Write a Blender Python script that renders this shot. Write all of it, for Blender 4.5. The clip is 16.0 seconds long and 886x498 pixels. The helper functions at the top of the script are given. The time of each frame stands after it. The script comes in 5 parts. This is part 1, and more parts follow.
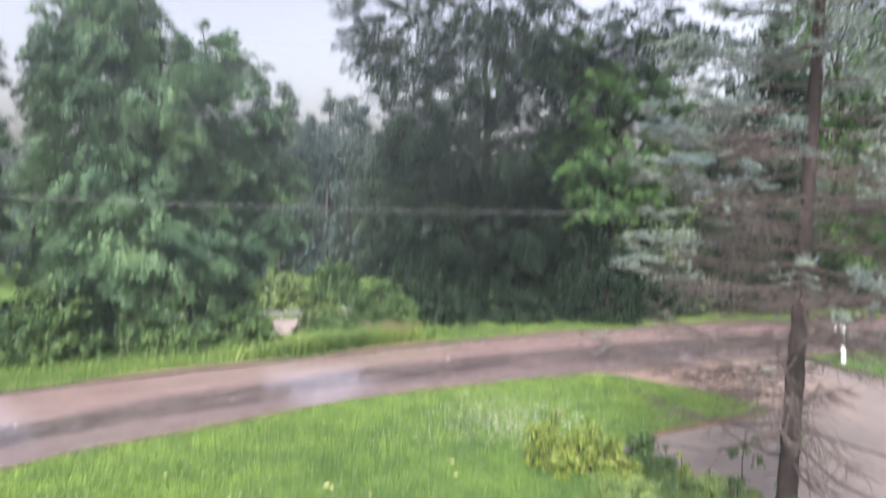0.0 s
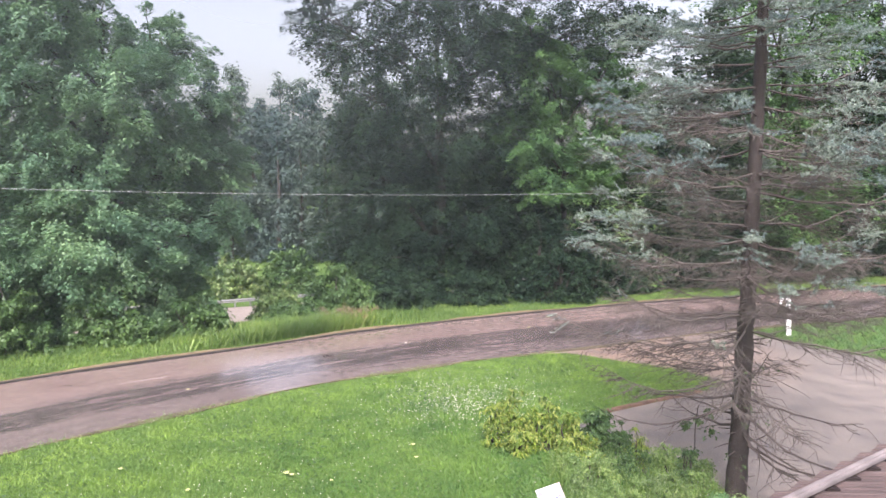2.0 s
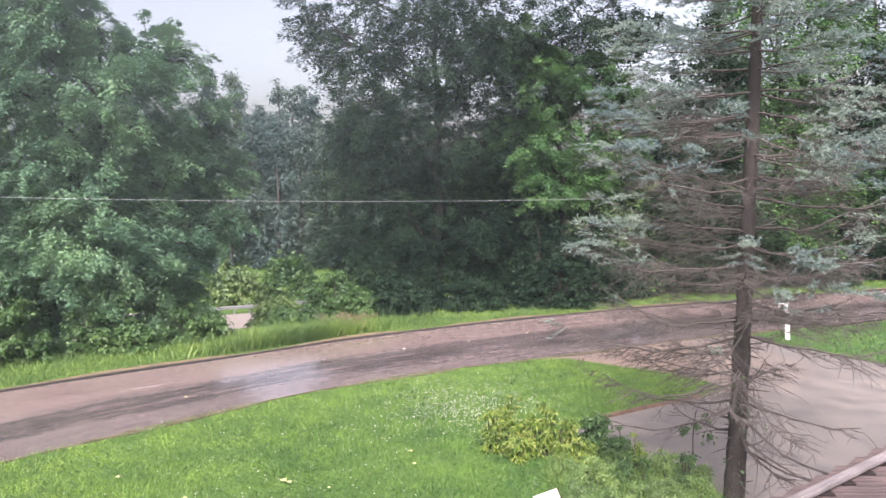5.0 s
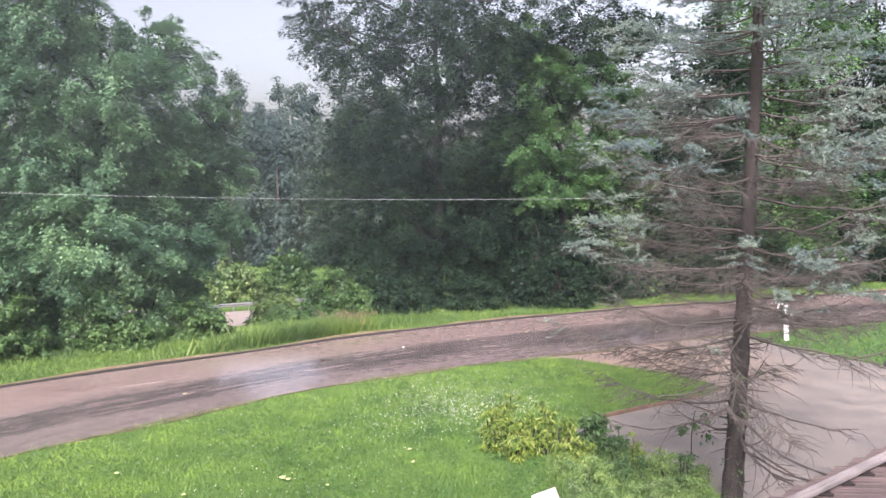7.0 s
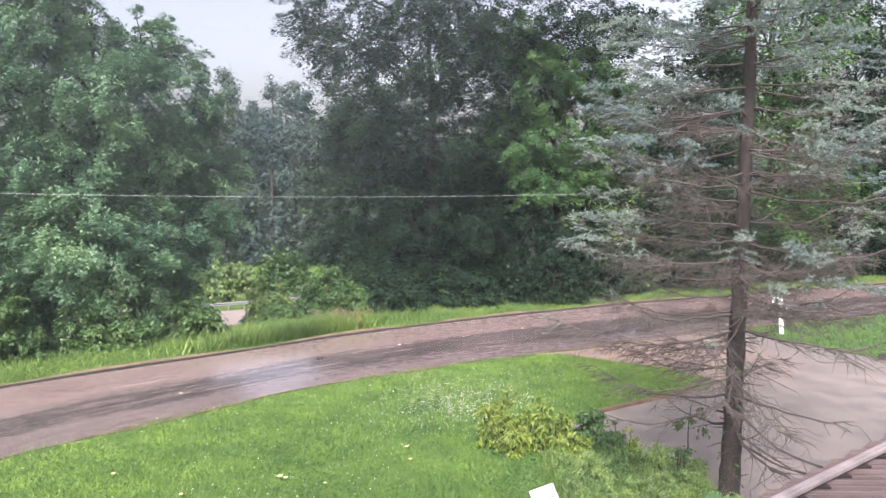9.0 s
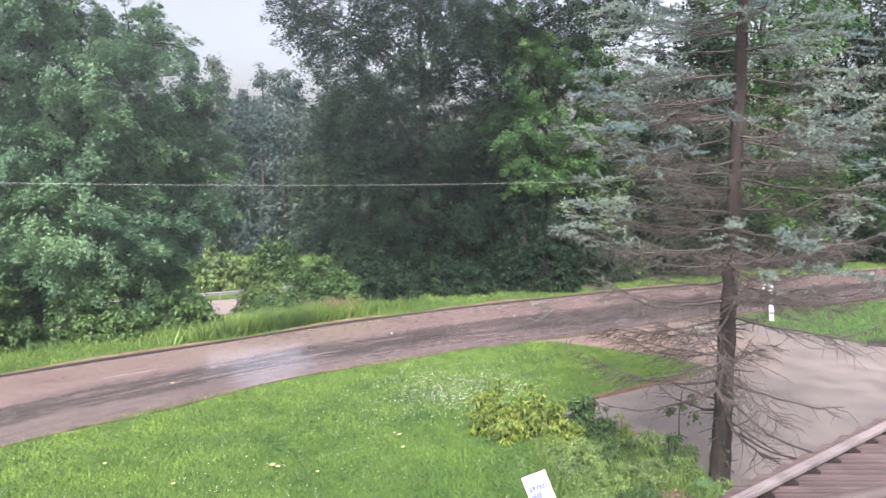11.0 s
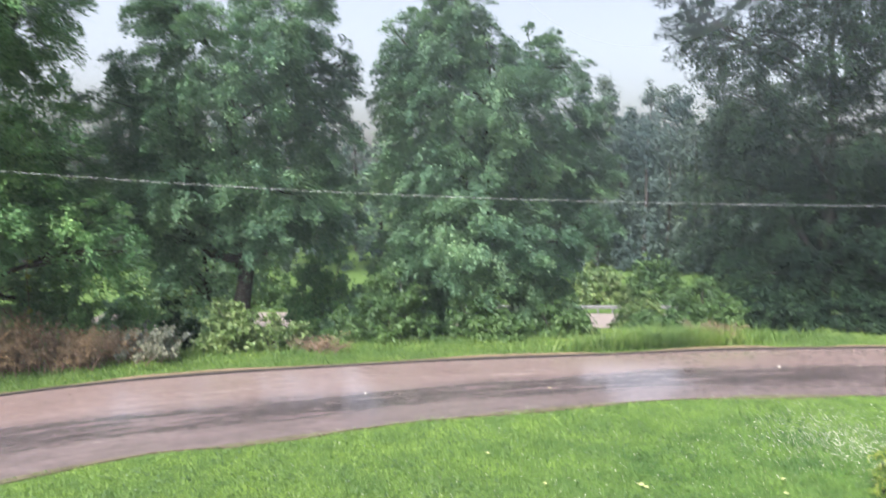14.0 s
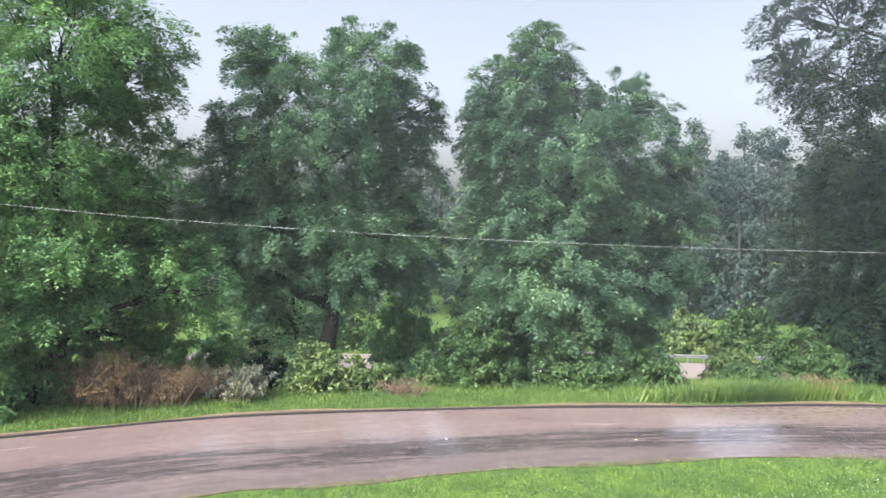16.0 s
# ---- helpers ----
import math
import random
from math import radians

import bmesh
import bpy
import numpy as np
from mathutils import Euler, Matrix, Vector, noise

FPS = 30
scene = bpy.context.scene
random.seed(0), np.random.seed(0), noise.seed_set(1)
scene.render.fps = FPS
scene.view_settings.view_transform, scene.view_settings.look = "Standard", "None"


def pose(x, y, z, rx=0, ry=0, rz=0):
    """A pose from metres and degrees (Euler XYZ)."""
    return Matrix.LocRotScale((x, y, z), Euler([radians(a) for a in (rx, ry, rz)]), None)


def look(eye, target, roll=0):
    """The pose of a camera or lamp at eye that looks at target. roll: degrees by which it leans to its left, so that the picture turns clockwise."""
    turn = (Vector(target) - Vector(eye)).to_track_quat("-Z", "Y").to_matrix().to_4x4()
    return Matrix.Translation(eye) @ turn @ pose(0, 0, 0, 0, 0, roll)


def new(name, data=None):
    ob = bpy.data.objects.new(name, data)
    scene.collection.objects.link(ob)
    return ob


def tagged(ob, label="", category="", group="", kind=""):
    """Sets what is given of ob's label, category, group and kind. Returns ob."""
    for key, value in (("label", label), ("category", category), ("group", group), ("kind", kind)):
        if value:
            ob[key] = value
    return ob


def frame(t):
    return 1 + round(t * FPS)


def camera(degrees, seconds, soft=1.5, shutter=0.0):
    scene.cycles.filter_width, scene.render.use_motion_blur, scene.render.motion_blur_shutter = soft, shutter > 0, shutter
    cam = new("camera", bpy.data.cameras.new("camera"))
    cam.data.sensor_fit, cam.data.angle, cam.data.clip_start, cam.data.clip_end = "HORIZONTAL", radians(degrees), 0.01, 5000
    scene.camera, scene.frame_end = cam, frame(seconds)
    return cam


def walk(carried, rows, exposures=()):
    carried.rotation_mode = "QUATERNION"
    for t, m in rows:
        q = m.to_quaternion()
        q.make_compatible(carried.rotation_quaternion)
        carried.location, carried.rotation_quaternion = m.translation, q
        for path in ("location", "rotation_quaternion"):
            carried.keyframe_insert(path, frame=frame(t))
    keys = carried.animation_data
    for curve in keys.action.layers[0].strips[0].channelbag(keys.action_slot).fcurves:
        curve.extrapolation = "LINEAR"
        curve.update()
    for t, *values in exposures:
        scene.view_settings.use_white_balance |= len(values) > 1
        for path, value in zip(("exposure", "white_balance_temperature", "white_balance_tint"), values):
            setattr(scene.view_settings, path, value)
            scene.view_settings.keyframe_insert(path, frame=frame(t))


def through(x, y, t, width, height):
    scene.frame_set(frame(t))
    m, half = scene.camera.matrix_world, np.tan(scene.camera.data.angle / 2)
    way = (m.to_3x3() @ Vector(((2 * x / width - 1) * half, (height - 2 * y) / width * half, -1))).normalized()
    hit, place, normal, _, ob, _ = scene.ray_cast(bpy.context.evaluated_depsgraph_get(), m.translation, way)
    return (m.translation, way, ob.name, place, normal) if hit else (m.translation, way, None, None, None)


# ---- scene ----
EXPOSURE = 1.34
cam = camera(61.0, 16.0, soft=1.5, shutter=0.5)
PATH = [
    (0, -0.004, -0.008, 4.999, 84.613, -1.184, 4.062),
    (0.0333, -0.006, -0.008, 4.999, 85.300, -1.100, 4.000),
    (0.1, -0.008, -0.009, 4.999, 85.450, -0.900, 3.900),
    (0.5, -0.041, -0.016, 4.998, 85.886, 1.038, 3.077),
    (1, -0.023, 0.009, 4.983, 84.735, 0.168, 1.866),
    (1.5, -0.002, 0.007, 4.981, 83.993, 0.416, 1.311),
    (2, -0.030, -0.002, 4.999, 83.388, -0.372, 0.492),
    (2.5, -0.029, 0.013, 4.978, 82.741, 0.975, 0.723),
    (3, -0.023, 0.003, 4.982, 82.847, 1.436, 1.353),
    (3.5, -0.014, -0.017, 5.017, 83.438, 0.773, 1.393),
    (4, 0.008, -0.004, 5.014, 83.918, 0.428, 0.902),
    (6.5, 0.028, -0.007, 5.005, 83.631, -0.336, 0.392),
    (7, 0.010, -0.009, 5.005, 83.719, -0.444, 0.438),
    (7.5, -0.009, -0.005, 4.997, 83.785, -0.528, 0.227),
    (8, -0.005, 0.015, 4.987, 83.631, -0.057, 0.348),
    (8.5, 0.003, 0.017, 4.985, 83.450, 0.035, 0.333),
    (9, 0.000, 0.000, 5.000, 83.500, -0.000, 0.000),
    (9.5, 0.010, 0.016, 4.986, 83.336, -0.026, -0.335),
    (12, -0.002, 0.017, 4.993, 82.312, 0.163, -0.682),
    (12.5, 0.003, 0.017, 4.998, 81.441, 0.620, 0.222),
    (13, 0.020, -0.035, 5.037, 78.978, 0.407, 8.233),
    (13.5, 0.011, -0.041, 5.011, 80.311, 0.218, 21.717),
    (14, -0.020, -0.054, 4.999, 83.976, 0.145, 27.850),
    (14.5, -0.005, -0.013, 5.009, 87.348, 0.078, 30.559),
    (15, -0.004, -0.014, 5.014, 87.667, 0.274, 32.383),
    (15.5, 0.002, -0.012, 5.012, 87.455, 0.475, 33.643),
    (16, -0.001, -0.020, 5.008, 87.318, -0.019, 34.311),
]
walk(cam, [(t, pose(*p)) for t, *p in PATH], exposures=[(0.0, EXPOSURE, 6500, 21), (12.5, EXPOSURE, 6450, 20), (14.0, EXPOSURE + 0.04, 6350, 14), (16.0, EXPOSURE + 0.04, 6350, 14)])

# ---- world and sun: a bright overcast sky ----
world = bpy.data.worlds.new("overcast_sky")
scene.world = world
world.use_nodes = True
wn, wl = world.node_tree.nodes, world.node_tree.links
sky = wn.new("ShaderNodeTexSky")
sky.sky_type, sky.sun_disc = "NISHITA", False
sky.sun_elevation, sky.sun_rotation = radians(45), radians(190)
sky.air_density, sky.dust_density, sky.ozone_density = 1.0, 4.0, 1.0
grey = wn.new("ShaderNodeHueSaturation")
grey.inputs["Saturation"].default_value = 0.47
wl.new(sky.outputs[0], grey.inputs["Color"])
back = wn["Background"]
back.inputs["Strength"].default_value = 0.124
wl.new(grey.outputs[0], back.inputs["Color"])

sun_data = bpy.data.lights.new("sun", "SUN")
sun_data.energy, sun_data.angle, sun_data.color = 4.15, radians(30), (1.0, 0.99, 1.0)
sun = new("sun", sun_data)
sun.matrix_world = look((0, 0, 30), (5, 27.5, 2))


# ---- materials ----
class Nodes:
    """A small hand for building node materials."""

    def __init__(self, name):
        self.mat = bpy.data.materials.new(name)
        self.mat.use_nodes = True
        self.n, self.l = self.mat.node_tree.nodes, self.mat.node_tree.links
        self.bsdf = self.n["Principled BSDF"]
        self.out = self.n["Material Output"]

    def put(self, kind, **values):
        node = self.n.new("ShaderNode" + kind)
        for key, value in values.items():
            node.inputs[key.replace("_", " ")].default_value = value
        return node

    def link(self, a, b):
        self.l.new(a, b)

    def coords(self, scale=(1, 1, 1), which="Object"):
        tc = self.n.new("ShaderNodeTexCoord")
        mp = self.n.new("ShaderNodeMapping")
        mp.inputs["Scale"].default_value = scale
        self.link(tc.outputs[which], mp.inputs["Vector"])
        return mp.outputs[0]

    def noise(self, scale, detail=4.0, rough=0.55, vector=None):
        node = self.put("TexNoise", Scale=scale, Detail=detail, Roughness=rough)
        if vector is not None:
            self.link(vector, node.inputs["Vector"])
        return node.outputs["Fac"]

    def ramp(self, fac, stops):
        node = self.n.new("ShaderNodeValToRGB")
        el = node.color_ramp.elements
        while len(el) < len(stops):
            el.new(0.5)
        for e, (p, c) in zip(el, stops):
            e.position = p
            e.color = (*c, 1) if len(c) == 3 else c
        self.link(fac, node.inputs["Fac"])
        return node.outputs["Color"]

    def mix(self, fac, a, b, blend="MIX"):
        node = self.n.new("ShaderNodeMix")
        node.data_type, node.blend_type = "RGBA", blend
        ins = [s for s in node.inputs if s.enabled]
        for value, socket in zip((fac, a, b), ins):
            if isinstance(value, (int, float)):
                socket.default_value = value
            elif isinstance(value, tuple):
                socket.default_value = (*value, 1)
            else:
                self.link(value, socket)
        return [s for s in node.outputs if s.enabled][0]

    def bump(self, height, strength=0.3, distance=0.02):
        node = self.put("Bump", Strength=strength, Distance=distance)
        self.link(height, node.inputs["Height"])
        self.link(node.outputs[0], self.bsdf.inputs["Normal"])

    def base(self, colour, rough=0.6, spec=0.4, metal=0.0):
        if isinstance(colour, tuple):
            self.bsdf.inputs["Base Color"].default_value = (*colour, 1)
        else:
            self.link(colour, self.bsdf.inputs["Base Color"])
        if isinstance(rough, (int, float)):
            self.bsdf.inputs["Roughness"].default_value = rough
        else:
            self.link(rough, self.bsdf.inputs["Roughness"])
        self.bsdf.inputs["Specular IOR Level"].default_value = spec
        self.bsdf.inputs["Metallic"].default_value = metal
        return self


def leaf_material(name, dark, mid, light, through=0.3, rough=0.5, patch=0.55, spec=0.35, painted_shade=None):
    m = Nodes(name)
    geo = m.n.new("ShaderNodeNewGeometry")
    one = m.ramp(geo.outputs["Random Per Island"], [(0.0, dark), (0.55, mid), (1.0, light)])
    wide = m.ramp(m.noise(patch, 3.0, vector=m.coords()), [(0.35, (0.62, 0.7, 0.74)), (0.68, (1.2, 1.16, 0.95))])
    colour = m.mix(1.0, one, wide, "MULTIPLY")
    if painted_shade is not None:
        # deeper green round one spot, with a ragged border: shade put into the colour
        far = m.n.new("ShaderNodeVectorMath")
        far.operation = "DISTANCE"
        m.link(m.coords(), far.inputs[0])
        far.inputs[1].default_value = painted_shade[0]
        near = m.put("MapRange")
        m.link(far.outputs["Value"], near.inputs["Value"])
        near.inputs["From Min"].default_value, near.inputs["From Max"].default_value = painted_shade[1], painted_shade[2]
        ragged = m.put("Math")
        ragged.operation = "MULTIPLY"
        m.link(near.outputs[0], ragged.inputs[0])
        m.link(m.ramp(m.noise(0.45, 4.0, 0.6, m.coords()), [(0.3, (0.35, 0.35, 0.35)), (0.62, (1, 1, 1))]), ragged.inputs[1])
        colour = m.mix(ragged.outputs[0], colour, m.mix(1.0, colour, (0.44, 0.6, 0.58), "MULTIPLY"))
    m.base(colour, rough, spec)
    trans = m.n.new("ShaderNodeBsdfTranslucent")
    m.link(colour, trans.inputs["Color"])
    both = m.n.new("ShaderNodeMixShader")
    both.inputs[0].default_value = through
    m.link(m.bsdf.outputs[0], both.inputs[1])
    m.link(trans.outputs[0], both.inputs[2])
    m.link(both.outputs[0], m.out.inputs["Surface"])
    return m.mat


def bark_material(name, dark, light, scale=6.0):
    m = Nodes(name)
    v = m.coords((1, 1, 0.25))
    big = m.noise(scale, 6.0, 0.65, v)
    fine = m.noise(scale * 7, 3.0, 0.6, v)
    m.base(m.mix(0.35, m.ramp(big, [(0.3, dark), (0.7, light)]), m.ramp(fine, [(0.3, dark), (0.75, light)])), 0.85, 0.25)
    m.bump(big, 0.8, 0.03)
    return m.mat


def plain(name, colour, rough=0.6, spec=0.4, metal=0.0, vary=0.15, scale=8.0):
    m = Nodes(name)
    lo, hi = tuple(c * (1 - vary) for c in colour), tuple(min(1.0, c * (1 + vary)) for c in colour)
    n = m.noise(scale, 5.0, 0.6, m.coords())
    m.base(m.ramp(n, [(0.3, lo), (0.7, hi)]), rough, spec, metal)
    m.bump(m.noise(scale * 9, 3.0, 0.6, m.coords()), 0.15, 0.005)
    return m.mat


def ground_material():
    m = Nodes("grassy_earth")
    v = m.coords()
    wide = m.noise(0.22, 4.0, 0.6, v)
    mid = m.noise(1.7, 5.0, 0.6, v)
    fine = m.noise(38.0, 4.0, 0.7, v)
    green = m.mix(0.5, m.ramp(wide, [(0.35, (0.05, 0.105, 0.02)), (0.65, (0.095, 0.17, 0.036))]),
                  m.ramp(mid, [(0.3, (0.045, 0.1, 0.018)), (0.7, (0.1, 0.18, 0.038))]))
    soil = m.ramp(fine, [(0.3, (0.04, 0.045, 0.016)), (0.6, (0.1, 0.16, 0.04))])
    m.base(m.mix(0.4, green, soil), 0.85, 0.2)
    m.bump(fine, 0.7, 0.03)
    return m.mat


def road_material():
    """Old chip-sealed lane, reddish, wet: smooth dark wheel tracks and dull crumbly strips."""
    m = Nodes("wet_reddish_asphalt")
    uv = m.coords((1, 1, 1), "UV")
    sep = m.n.new("ShaderNodeSeparateXYZ")
    m.link(uv, sep.inputs[0])
    streak = m.noise(1.0, 5.0, 0.6, m.coords((4.5, 0.11, 1), "UV"))
    lines = m.noise(1.0, 6.0, 0.72, m.coords((22.0, 0.3, 1), "UV"))
    crumbs = m.noise(1.0, 4.0, 0.7, m.coords((30.0, 2.2, 1), "UV"))
    patch = m.noise(0.35, 4.0, 0.6, m.coords())
    grit = m.noise(70.0, 3.0, 0.7, m.coords())
    mottle = m.ramp(m.noise(5.0, 6.0, 0.72, m.coords()), [(0.33, (0.72, 0.72, 0.74)), (0.62, (1.1, 1.08, 1.06))])
    red = m.mix(1.0, m.ramp(patch, [(0.3, (0.215, 0.156, 0.142)), (0.7, (0.275, 0.207, 0.19))]), mottle, "MULTIPLY")
    greyish = m.ramp(patch, [(0.3, (0.15, 0.119, 0.115)), (0.7, (0.225, 0.18, 0.173))])
    # across the lane: 0 at the lawn side, 1 at the woods
    half = m.ramp(sep.outputs["X"], [(0.46, (1, 1, 1)), (0.62, (0, 0, 0))])
    lane = m.ramp(sep.outputs["X"], [(0.02, (0.3, 0.3, 0.3)), (0.14, (0.45, 0.45, 0.45)), (0.24, (0.95, 0.95, 0.95)), (0.5, (0.9, 0.9, 0.9)), (0.6, (0.25, 0.25, 0.25)), (1.0, (0.18, 0.18, 0.18))])
    both = m.mix(0.85, m.ramp(streak, [(0.32, (0, 0, 0)), (0.5, (1, 1, 1))]), m.ramp(lines, [(0.38, (0, 0, 0)), (0.54, (1, 1, 1))]), "MULTIPLY")
    thin = m.mix(1.0, both, m.ramp(crumbs, [(0.3, (0.35, 0.35, 0.35)), (0.55, (1, 1, 1))]), "MULTIPLY")
    wob = m.put("Math")
    wob.operation = "MULTIPLY"
    m.link(lane, wob.inputs[0])
    m.link(thin, wob.inputs[1])
    dark = m.mix(half, red, m.mix(1.0, greyish, mottle, "MULTIPLY"))
    dark = m.mix(wob.outputs[0], dark, (0.032, 0.028, 0.029))
    dark = m.mix(m.ramp(grit, [(0.5, (0, 0, 0)), (0.8, (0.35, 0.35, 0.35))]), dark, (0.34, 0.27, 0.25))
    wet = m.mix(half, m.ramp(lines, [(0.3, (0.12, 0.12, 0.12)), (0.7, (0.3, 0.3, 0.3))]), m.ramp(lines, [(0.3, (0.07, 0.07, 0.07)), (0.7, (0.2, 0.2, 0.2))]))
    m.base(dark, wet, 0.85)
    m.bump(grit, 0.05, 0.003)
    return m.mat


def drive_material():
    m = Nodes("worn_gravelly_asphalt")
    v = m.coords()
    wide = m.noise(0.28, 5.0, 0.6, v)
    mid = m.noise(1.6, 6.0, 0.65, v)
    grit = m.noise(60.0, 3.0, 0.7, v)
    pale = m.ramp(wide, [(0.35, (0.15, 0.13, 0.117)), (0.65, (0.235, 0.2, 0.176))])
    # rusty sand washed out over the mouth of the drive
    pos = m.n.new("ShaderNodeVectorMath")
    pos.operation = "DISTANCE"
    m.link(v, pos.inputs[0])
    pos.inputs[1].default_value = (5.2, 19.6, 0.0)
    near = m.put("MapRange")
    m.link(pos.outputs["Value"], near.inputs["Value"])
    near.inputs["From Min"].default_value, near.inputs["From Max"].default_value = 4.2, 1.4
    sandy = m.put("Math")
    sandy.operation = "MULTIPLY"
    m.link(near.outputs[0], sandy.inputs[0])
    m.link(m.ramp(mid, [(0.3, (0.25, 0.25, 0.25)), (0.6, (1, 1, 1))]), sandy.inputs[1])
    c = m.mix(sandy.outputs[0], pale, (0.29, 0.18, 0.125))
    c = m.mix(m.ramp(mid, [(0.44, (0, 0, 0)), (0.62, (0.75, 0.75, 0.75))]), c, (0.125, 0.11, 0.108))
    c = m.mix(m.ramp(grit, [(0.5, (0, 0, 0)), (0.8, (0.35, 0.35, 0.35))]), c, (0.4, 0.36, 0.33))
    m.base(c, m.ramp(mid, [(0.38, (0.62, 0.62, 0.62)), (0.62, (0.42, 0.42, 0.42))]), 0.45)
    m.bump(grit, 0.25, 0.006)
    return m.mat


M_GROUND = ground_material()
M_ROAD = road_material()
M_DRIVE = drive_material()
M_FARROAD = plain("pale_far_road", (0.24, 0.2, 0.175), 0.6, 0.4, 0, 0.12, 0.6)
M_SHOULDER = plain("sandy_shoulder", (0.18, 0.135, 0.085), 0.85, 0.2, 0, 0.35, 1.8)
M_DAMP = plain("damp_earth_edge", (0.105, 0.088, 0.055), 0.85, 0.2, 0, 0.5, 2.5)
M_EDGE = plain("dark_wet_kerb", (0.034, 0.029, 0.027), 0.6, 0.4, 0, 0.35, 3.0)
M_TIMBER = plain("weathered_timber", (0.17, 0.105, 0.075), 0.75, 0.3, 0, 0.4, 5.0)
M_LAWN = leaf_material("lawn_blades", (0.13, 0.235, 0.05), (0.21, 0.335, 0.08), (0.3, 0.43, 0.12), 0.34, 0.55, 1.3, 0.25, painted_shade=((1.6, 10.5, 0.0), 8.5, 3.0))
M_VERGE = leaf_material("rank_grass", (0.1, 0.185, 0.05), (0.17, 0.275, 0.07), (0.28, 0.365, 0.125), 0.4, 0.5, 0.6, 0.3)
M_OAK = leaf_material("oak_leaves", (0.08, 0.158, 0.09), (0.135, 0.243, 0.135), (0.235, 0.36, 0.215), 0.38)
# oak leaf tone darkened: shade of wood and undergrowth put into the colour
M_OAK_SHADED = leaf_material("dark_shaded_oak_leaves", (0.012, 0.026, 0.017), (0.026, 0.051, 0.031), (0.064, 0.108, 0.062), 0.42, spec=0.12)
M_BRIGHT = leaf_material("fresh_green_leaves", (0.11, 0.23, 0.095), (0.19, 0.355, 0.146), (0.305, 0.475, 0.21), 0.45)
M_SHRUB = leaf_material("shrub_leaves", (0.042, 0.09, 0.03), (0.082, 0.152, 0.052), (0.15, 0.24, 0.092), 0.35)
M_PALE = leaf_material("pale_shrub_leaves", (0.085, 0.15, 0.045), (0.16, 0.24, 0.08), (0.31, 0.38, 0.18))
M_YELLOW = leaf_material("yellow_green_leaves", (0.065, 0.13, 0.024), (0.22, 0.31, 0.055), (0.44, 0.47, 0.13), 0.35, 0.5, 1.5)
M_MIDGREEN = leaf_material("young_tree_leaves", (0.05, 0.115, 0.042), (0.095, 0.198, 0.07), (0.17, 0.305, 0.115), 0.42)
M_BED = leaf_material("bed_plant_leaves", (0.13, 0.225, 0.06), (0.23, 0.34, 0.105), (0.37, 0.47, 0.19), 0.35)
# distance haze is put into these blue-grey leaf colours
M_FAR_HAZED = leaf_material("hazed_far_wood_leaves", (0.105, 0.14, 0.13), (0.12, 0.162, 0.148), (0.138, 0.182, 0.164), 0.45, 0.8, 0.12, 0.1)
M_BROWN = leaf_material("dead_leaves", (0.14, 0.098, 0.066), (0.265, 0.187, 0.128), (0.43, 0.32, 0.225), 0.15, 0.8, 1.0, 0.15)
M_GREY = leaf_material("wilted_grey_leaves", (0.12, 0.13, 0.1), (0.2, 0.21, 0.17), (0.31, 0.31, 0.26), 0.15, 0.8, 1.0, 0.15)
M_NEEDLE = leaf_material("blue_spruce_needles", (0.13, 0.18, 0.165), (0.215, 0.275, 0.255), (0.36, 0.425, 0.4), 0.25, 0.55, 0.9, 0.2)
M_CLOVER = plain("clover_blossom", (0.6, 0.6, 0.48), 0.8, 0.2)
M_LEAF_FALLEN = plain("fallen_leaf_yellow", (0.5, 0.52, 0.22), 0.6, 0.3)
M_BARK = bark_material("oak_bark", (0.022, 0.019, 0.017), (0.07, 0.06, 0.052))
M_SPRUCE_BARK = bark_material("spruce_bark", (0.009, 0.008, 0.007), (0.065, 0.05, 0.044), 13.0)
M_TWIG = bark_material("dead_twig", (0.028, 0.022, 0.02), (0.1, 0.08, 0.072), 9.0)
M_DRYTWIG = bark_material("dry_brown_twig", (0.045, 0.038, 0.034), (0.145, 0.122, 0.108), 9.0)
M_BRUSH = bark_material("brush_stick", (0.07, 0.048, 0.035), (0.24, 0.165, 0.12), 9.0)
M_CUT = plain("fresh_cut_wood", (0.55, 0.36, 0.2), 0.7, 0.3)
M_WHITE = plain("white_vinyl", (0.7, 0.7, 0.68), 0.4, 0.4, 0, 0.06)
M_BOARD = plain("white_sign_board", (0.5, 0.5, 0.51), 0.4, 0.4, 0, 0.03)
M_BLUE = plain("blue_print", (0.02, 0.06, 0.36), 0.5)
M_RED = plain("faded_red_print", (0.62, 0.3, 0.28), 0.5)
M_INK = plain("grey_print", (0.25, 0.25, 0.27), 0.5)
M_ROOF = plain("brown_painted_metal", (0.098, 0.069, 0.063), 0.38, 0.5, 0.0, 0.25, 2.5)
M_CAP = plain("weathered_metal_trim", (0.26, 0.225, 0.22), 0.45, 0.4, 0.0, 0.35, 3.0)
M_TRIM = plain("taupe_metal_trim", (0.105, 0.08, 0.074), 0.62, 0.5, 0.0, 0.2, 3.0)
M_WIRE = plain("pale_cable_sheath", (0.36, 0.36, 0.36), 0.45, 0.4)
# near-black tone for the shaded gaps below the roof trim
M_NOTCH_SHADE = plain("dark_notch_shade", (0.03, 0.022, 0.021), 0.9, 0.1)
M_STEEL = plain("galvanised_steel", (0.2, 0.2, 0.19), 0.65, 0.4, 0.4)
M_SIDING = plain("beige_siding", (0.55, 0.5, 0.43), 0.6, 0.3, 0, 0.1)


